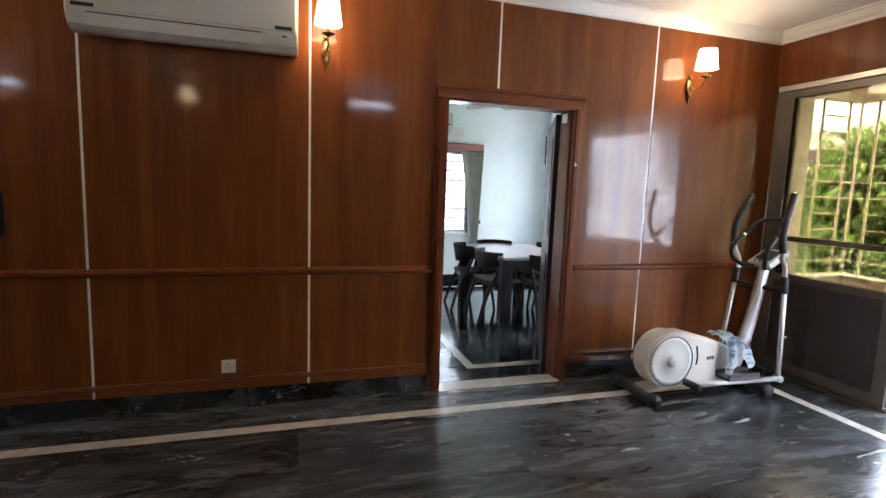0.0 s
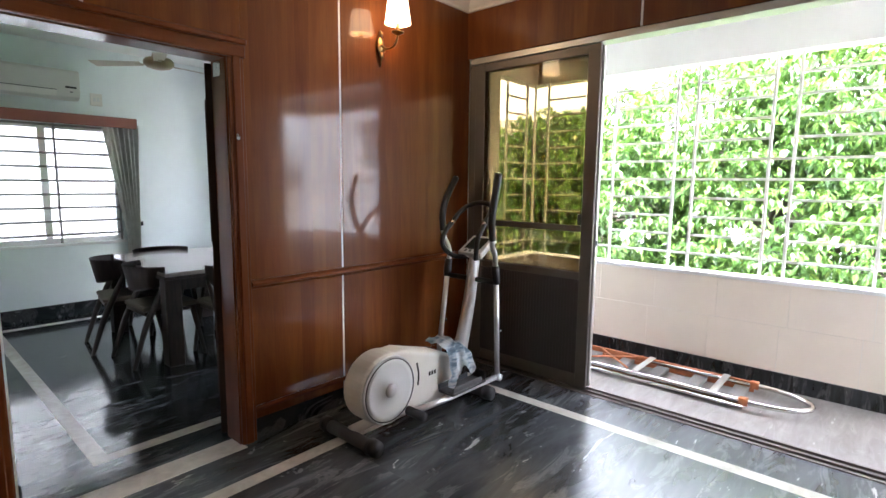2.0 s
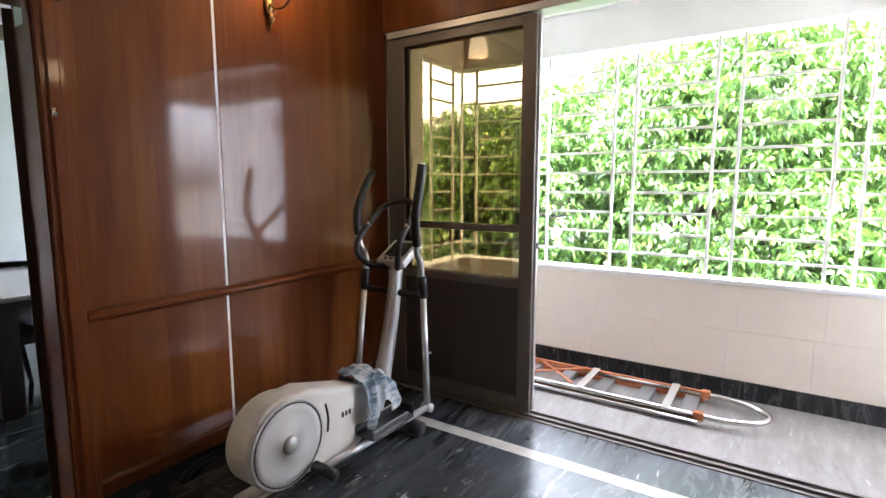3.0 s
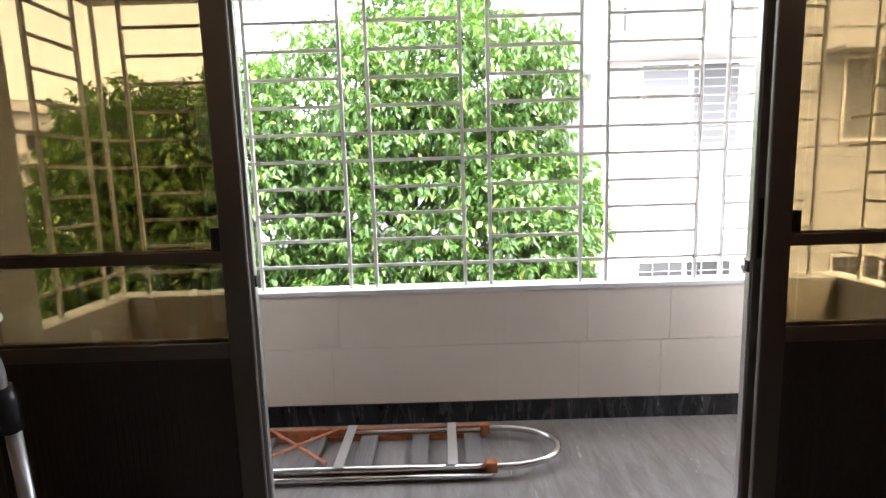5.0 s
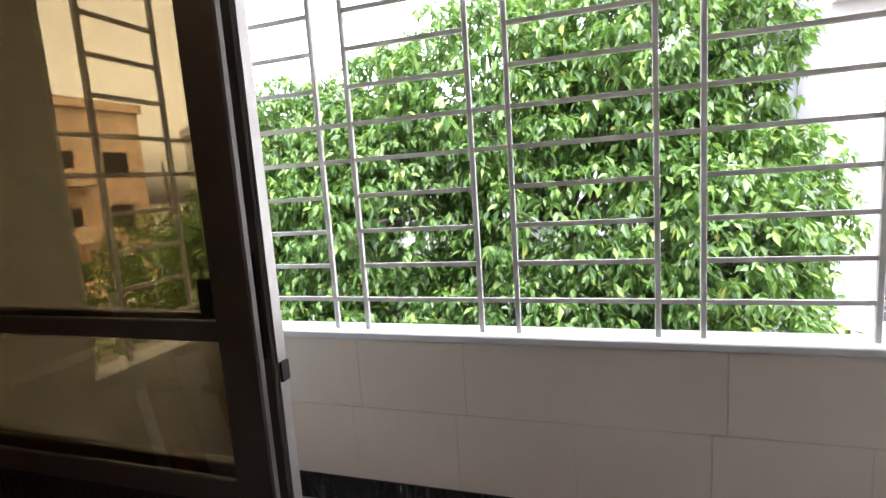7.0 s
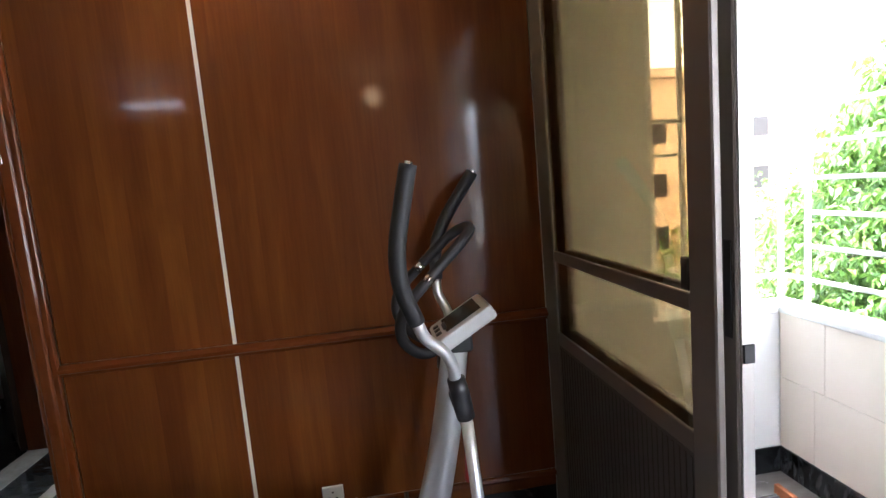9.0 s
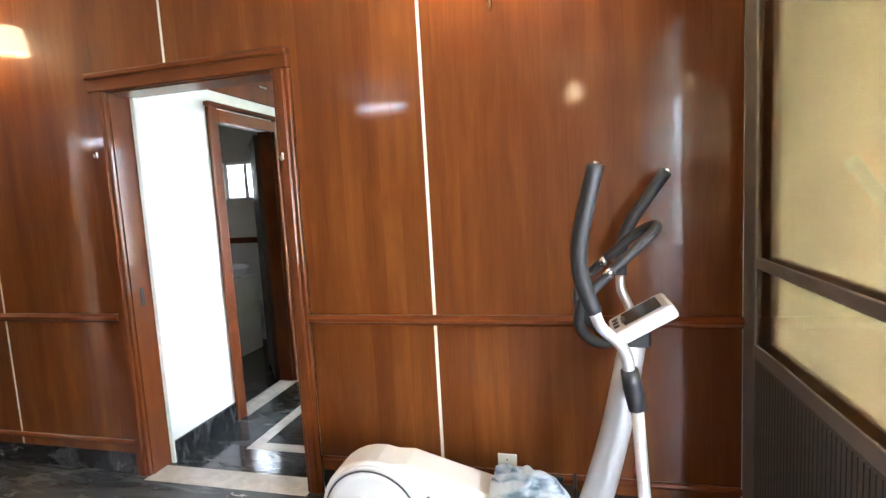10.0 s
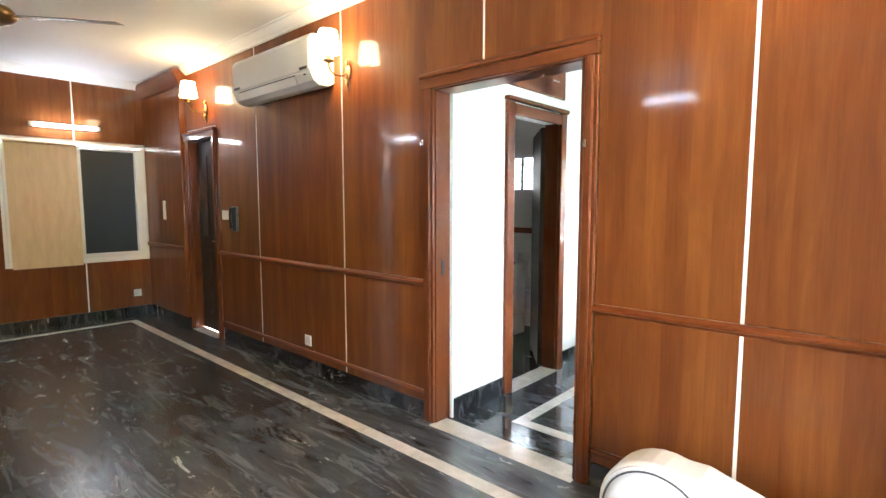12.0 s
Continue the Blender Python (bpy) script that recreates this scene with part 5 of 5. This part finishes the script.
def neighbour():
    b = thing("apartment_building", "white plastered neighbouring apartment house", "building", kind="")
    X = 9.0
    put("wall", bx(X, -16.0, -4.0, X + 6, -5.1, 9.0), FACADE, b)
    put("return_wall", bx(X + 1.4, -5.1, -4.0, X + 6, -4.0, 9.0), FACADE_GREY, b, "grey return wall")
    for z in (1.92, 5.12, -1.45):
        low = z < 0
        facade_window(b, -7.93, -5.85, z, z + (1.0 if low else 1.70), X, low, 0.02 if low else 0.06)
        facade_window(b, -12.2, -10.0, z, z + (1.0 if low else 1.70), X, low, 0.03 if low else 0.09)
        if not low:
            put("sunshade", bx(X - 0.55, -8.3, z + 1.74, X, -5.1, z + 1.83, 0.01), FACADE, b, "white concrete sunshade")
            put("sunshade", bx(X - 0.55, -12.6, z + 1.74, X, -9.6, z + 1.83, 0.01), FACADE, b, "white concrete sunshade")
    for z in (0.9, 4.2, -1.7):
        put("ledge", bx(X - 0.03, -16.0, z, X, -5.1, z + 0.05), FACADE, b)
    put("side_window", bx(X + 1.38, -5.08, 1.85, X + 1.399, -4.72, 3.55), FACADE_GREY, b, "grey side window")
    put("side_shade", prism([(X + 0.75, 3.62), (X + 1.399, 3.95), (X + 1.399, 3.90), (X + 0.75, 3.57)], -5.08, -4.55), FACADE_GREY, b, "grey sheet sunshade")
    for y in (-5.45, -7.0):
        put("bracket", bx(X - 0.35, y, 4.15, X - 0.28, y + 0.05, 4.6), SLOT, b)
    put("drain_bend", tube([(X - 0.06, -8.15, -0.50), (X - 0.12, -8.30, -0.32), (X - 0.12, -8.52, -0.22), (X - 0.06, -8.60, -0.12)], 0.035, 8, smooth=4), SLOT, b, "dark bent drain pipe")
    put("strut", tube([(X - 0.04, -8.12, -0.62), (X - 0.04, -8.36, -1.2)], 0.03, 8), SLOT, b)
    put("parapet", bx(X - 0.05, -16.05, 9.0, X + 6.05, -5.05, 9.3), FACADE, b)
    put("power_line", tube([(X - 0.05, -16, 1.55), (X - 0.05, -10, 1.6), (X - 0.05, -5.15, 1.75)], 0.012, 6, smooth=4), FACADE_GREY, b)


neighbour()


def far_block(x, y, w, d, top, material, label, turn=0.0):
    b = thing("apartment_building", label, "building", (x, y, -4.0), turn)
    H = top + 4.0
    put("wall", bx(-w / 2, -d / 2, 0, w / 2, d / 2, H), material, b)
    put("roof", bx(-w / 2 - 0.2, -d / 2 - 0.2, H, w / 2 + 0.2, d / 2 + 0.2, H + 0.5), material, b)
    for k in range(int(H / 3.0)):
        z = 0.9 + 3.0 * k
        for q in range(max(1, int(w / 3.2))):
            xx = -w / 2 + 0.8 + q * 3.2
            put("window", bx(xx, -d / 2 - 0.02, z, xx + 1.5, -d / 2 - 0.001, z + 1.3), SLOT, b)
            if q % 2 == 0:
                put("balcony", bx(xx - 0.3, -d / 2 - 0.9, z - 0.6, xx + 1.9, -d / 2 - 0.021, z + 0.3, 0.02), material, b)
    return b


far_block(17.0, 29.0, 13.0, 8.0, 6.5, ORANGE, "orange plastered apartment block with balconies")
far_block(27.0, 18.0, 9.0, 7.0, 5.0, FACADE, "pale apartment block beyond the trees", -35)
far_block(24.0, 4.0, 12.0, 8.0, 3.0, FACADE_GREY, "grey apartment block beyond the trees", -80)
# made-up sunlit wall that keeps the view through the north window white
back = thing("apartment_building", "plain white backdrop wall added behind the dining window", "building", (-2.0, 13.0, -4.0))
put("wall", bx(-12, 0, 0, 9, 6, 11), FACADE, back)
put("roof", bx(-12.2, -0.2, 11, 9.2, 6.2, 11.4), FACADE, back)


def tree(x, y, label, clumps, seed, count):
    rng = np.random.default_rng(seed)
    ob = thing("tree", label, "tree", (x, y, -4.0))
    put("trunk", tube([(0, 0, 0), (0.1, 0.05, 1.6), (-0.05, 0.1, 3.0), (0.05, 0.0, 4.6), (0.0, 0.1, 6.6)], [0.22, 0.17, 0.14, 0.09, 0.03], 10, smooth=4), BARK, ob, smooth=True)
    for cx, cy, cz, rx, ry, rz in clumps:
        h = max(1.6, min(4.6, cz + 4.0 - rz * 0.9))
        a = Vector((0.0, 0.05, h))
        e = Vector((cx - x, cy - y, cz + 4.0))
        put("limb", tube([a, a.lerp(e, 0.5) + Vector((0, 0, 0.15)), e], [0.07, 0.04, 0.012], 8, smooth=4), BARK, ob, smooth=True)
        for k in range(9):
            d = Vector(rng.normal(size=3)).normalized()
            f = e + Vector((d.x * rx, d.y * ry, d.z * rz)) * 0.8
            put("twig", tube([e.lerp(a, 0.2), e.lerp(f, 0.55) + Vector((0, 0, 0.08)), f], [0.022, 0.014, 0.005], 5, smooth=3), BARK, ob)
    # leaves in drooping sprays
    vol = np.array([c[3] * c[4] * c[5] for c in clumps]) ** 0.67
    pick = rng.choice(len(clumps), count, p=vol / vol.sum())
    C = np.array(clumps)[pick]
    d = rng.normal(size=(count, 3))
    d /= np.linalg.norm(d, axis=1)[:, None]
    rad = rng.uniform(0.55, 1.05, count) ** 0.7
    centre = C[:, :3] + d * C[:, 3:] * rad[:, None]
    per = 8
    n = count * per
    base = np.repeat(centre, per, 0)
    outd = np.repeat(d, per, 0)
    yaw = rng.uniform(0, 2 * np.pi, n)
    droop = rng.uniform(0.1, 1.4, n)
    way = np.stack([np.cos(yaw) * np.cos(droop), np.sin(yaw) * np.cos(droop), -np.sin(droop)], 1) + 0.25 * outd
    way /= np.linalg.norm(way, axis=1)[:, None]
    side = np.cross(way, np.array([0, 0, 1.0]) + rng.normal(scale=0.35, size=(n, 3)))
    side /= np.linalg.norm(side, axis=1)[:, None]
    nor = np.cross(side, way)
    L = rng.uniform(0.085, 0.145, n)[:, None]
    W = L * rng.uniform(0.20, 0.28, n)[:, None]
    start = base + way * 0.03 + rng.normal(scale=0.025, size=(n, 3))
    curl = rng.uniform(0.05, 0.22, n)[:, None]
    p0 = start
    p1 = start + way * L * 0.46 + side * W + nor * W * 0.3
    p2 = start + way * L * 0.5
    p3 = start + way * L * 0.46 - side * W + nor * W * 0.3
    p4 = start + way * L - np.array([0, 0, 1.0]) * L * curl
    P = np.stack([p0, p1, p2, p3, p4], 1).reshape(-1, 3) - np.array([x, y, -4.0])
    idx = np.arange(n)[:, None] * 5
    tri = np.concatenate([idx + [0, 1, 2], idx + [0, 2, 3], idx + [1, 4, 2], idx + [2, 4, 3]], 1).reshape(-1, 3)
    me = bpy.data.meshes.new("crown")
    me.from_pydata(P.tolist(), [], tri.tolist())
    me.materials.append(LEAF)
    cr = tagged(new("crown", me), "many drooping bright green leaves")
    cr.parent = ob
    return ob


tree(6.4, -1.2, "dense green tree with drooping leaves beside the balcony", [
    (5.6, -1.4, 1.0, 1.6, 1.9, 1.9), (5.6, -2.0, 2.6, 1.3, 1.2, 1.3), (5.3, -0.4, 2.2, 1.2, 1.3, 1.3), (5.2, 0.9, 1.2, 1.3, 1.4, 1.3),
    (5.0, -2.6, 0.6, 1.1, 1.1, 1.2), (5.2, -2.9, -0.7, 1.2, 1.2, 1.2), (5.0, -0.8, -0.6, 1.3, 1.6, 1.3), (5.0, 1.0, -0.6, 1.3, 1.5, 1.2),
    (6.4, -1.6, 3.6, 1.0, 1.2, 0.9), (5.4, 2.1, 0.2, 1.2, 1.1, 1.2), (5.4, -1.0, -2.2, 1.5, 2.4, 1.2), (5.6, -2.7, 1.7, 0.9, 0.9, 1.0), (5.2, -3.15, 2.75, 0.5, 0.5, 0.7), (5.1, -3.35, 0.9, 0.6, 0.65, 0.9), (5.2, 1.3, 2.0, 0.7, 0.9, 0.6), (5.5, 0.9, 2.75, 0.5, 0.6, 0.4), (5.5, 1.8, 2.55, 0.45, 0.5, 0.35)], 5, 15500)
tree(6.0, 2.9, "green leafy tree further along the balcony", [
    (5.4, 2.4, 1.6, 1.2, 1.2, 1.3), (5.2, 3.0, 0.4, 1.3, 1.1, 1.3), (5.0, 2.4, -0.9, 1.4, 1.4, 1.3), (5.8, 1.9, 1.5, 1.1, 1.1, 1.0), (5.0, 3.5, -1.4, 1.2, 1.2, 1.0), (5.6, 2.9, 2.0, 0.7, 0.7, 0.6)], 8, 5600)
tree(12.5, 12.0, "green tree before a far block", [
    (12.0, 11.0, -1.2, 2.2, 2.4, 1.9), (13.5, 13.5, -0.6, 2.4, 2.2, 1.8), (10.5, 13.5, -1.8, 2.0, 2.2, 1.5)], 9, 2200)


# ---- floor pieces ----
def floor_pieces():
    X0, X1, Y0, Y1 = -7.575, -0.325, YS + 0.35, -0.325   # outer edge of the white border
    w = 0.086
    for x0, y0, x1, y1 in ((X0, Y1 - w, X1, Y1), (X0, Y0, X1, Y0 + w), (X0, Y0 + w, X0 + w, Y1 - w), (X1 - w, Y0 + w, X1, Y1 - w)):
        put("border_strip", bx(x0 + 0.0005, y0 + 0.0005, -0.003, x1 - 0.0005, y1 - 0.0005, 0.0), STRIP, floor, "white marble border strip")
    for x0, y0, x1, y1 in ((XW, Y1 + 0.0005, -0.013, 0.001), (XW, YS, -0.013, Y0 - 0.0005), (XW, Y0, X0 - 0.0005, Y1), (X1 + 0.0005, Y0, -0.013, Y1)):
        ob = put("marble_slab", bx(x0, y0, -0.003, x1, y1, 0.0), MARBLE, floor)
    nx, ny = 6, 3
    a, c = (X1 - X0 - 2 * w) / nx, (Y1 - Y0 - 2 * w) / ny
    slab = None
    for i in range(nx):
        for j in range(ny):
            if slab is None:
                ob = put("marble_slab", bx(0.0004, 0.0004, -0.003, a - 0.0004, c - 0.0004, 0.0), MARBLE, floor)
                slab = ob.data
            else:
                ob = new("marble_slab", slab)
                ob.parent = floor
            ob.location = (X0 + w + a * i, Y0 + w + c * j, 0)


floor_pieces()
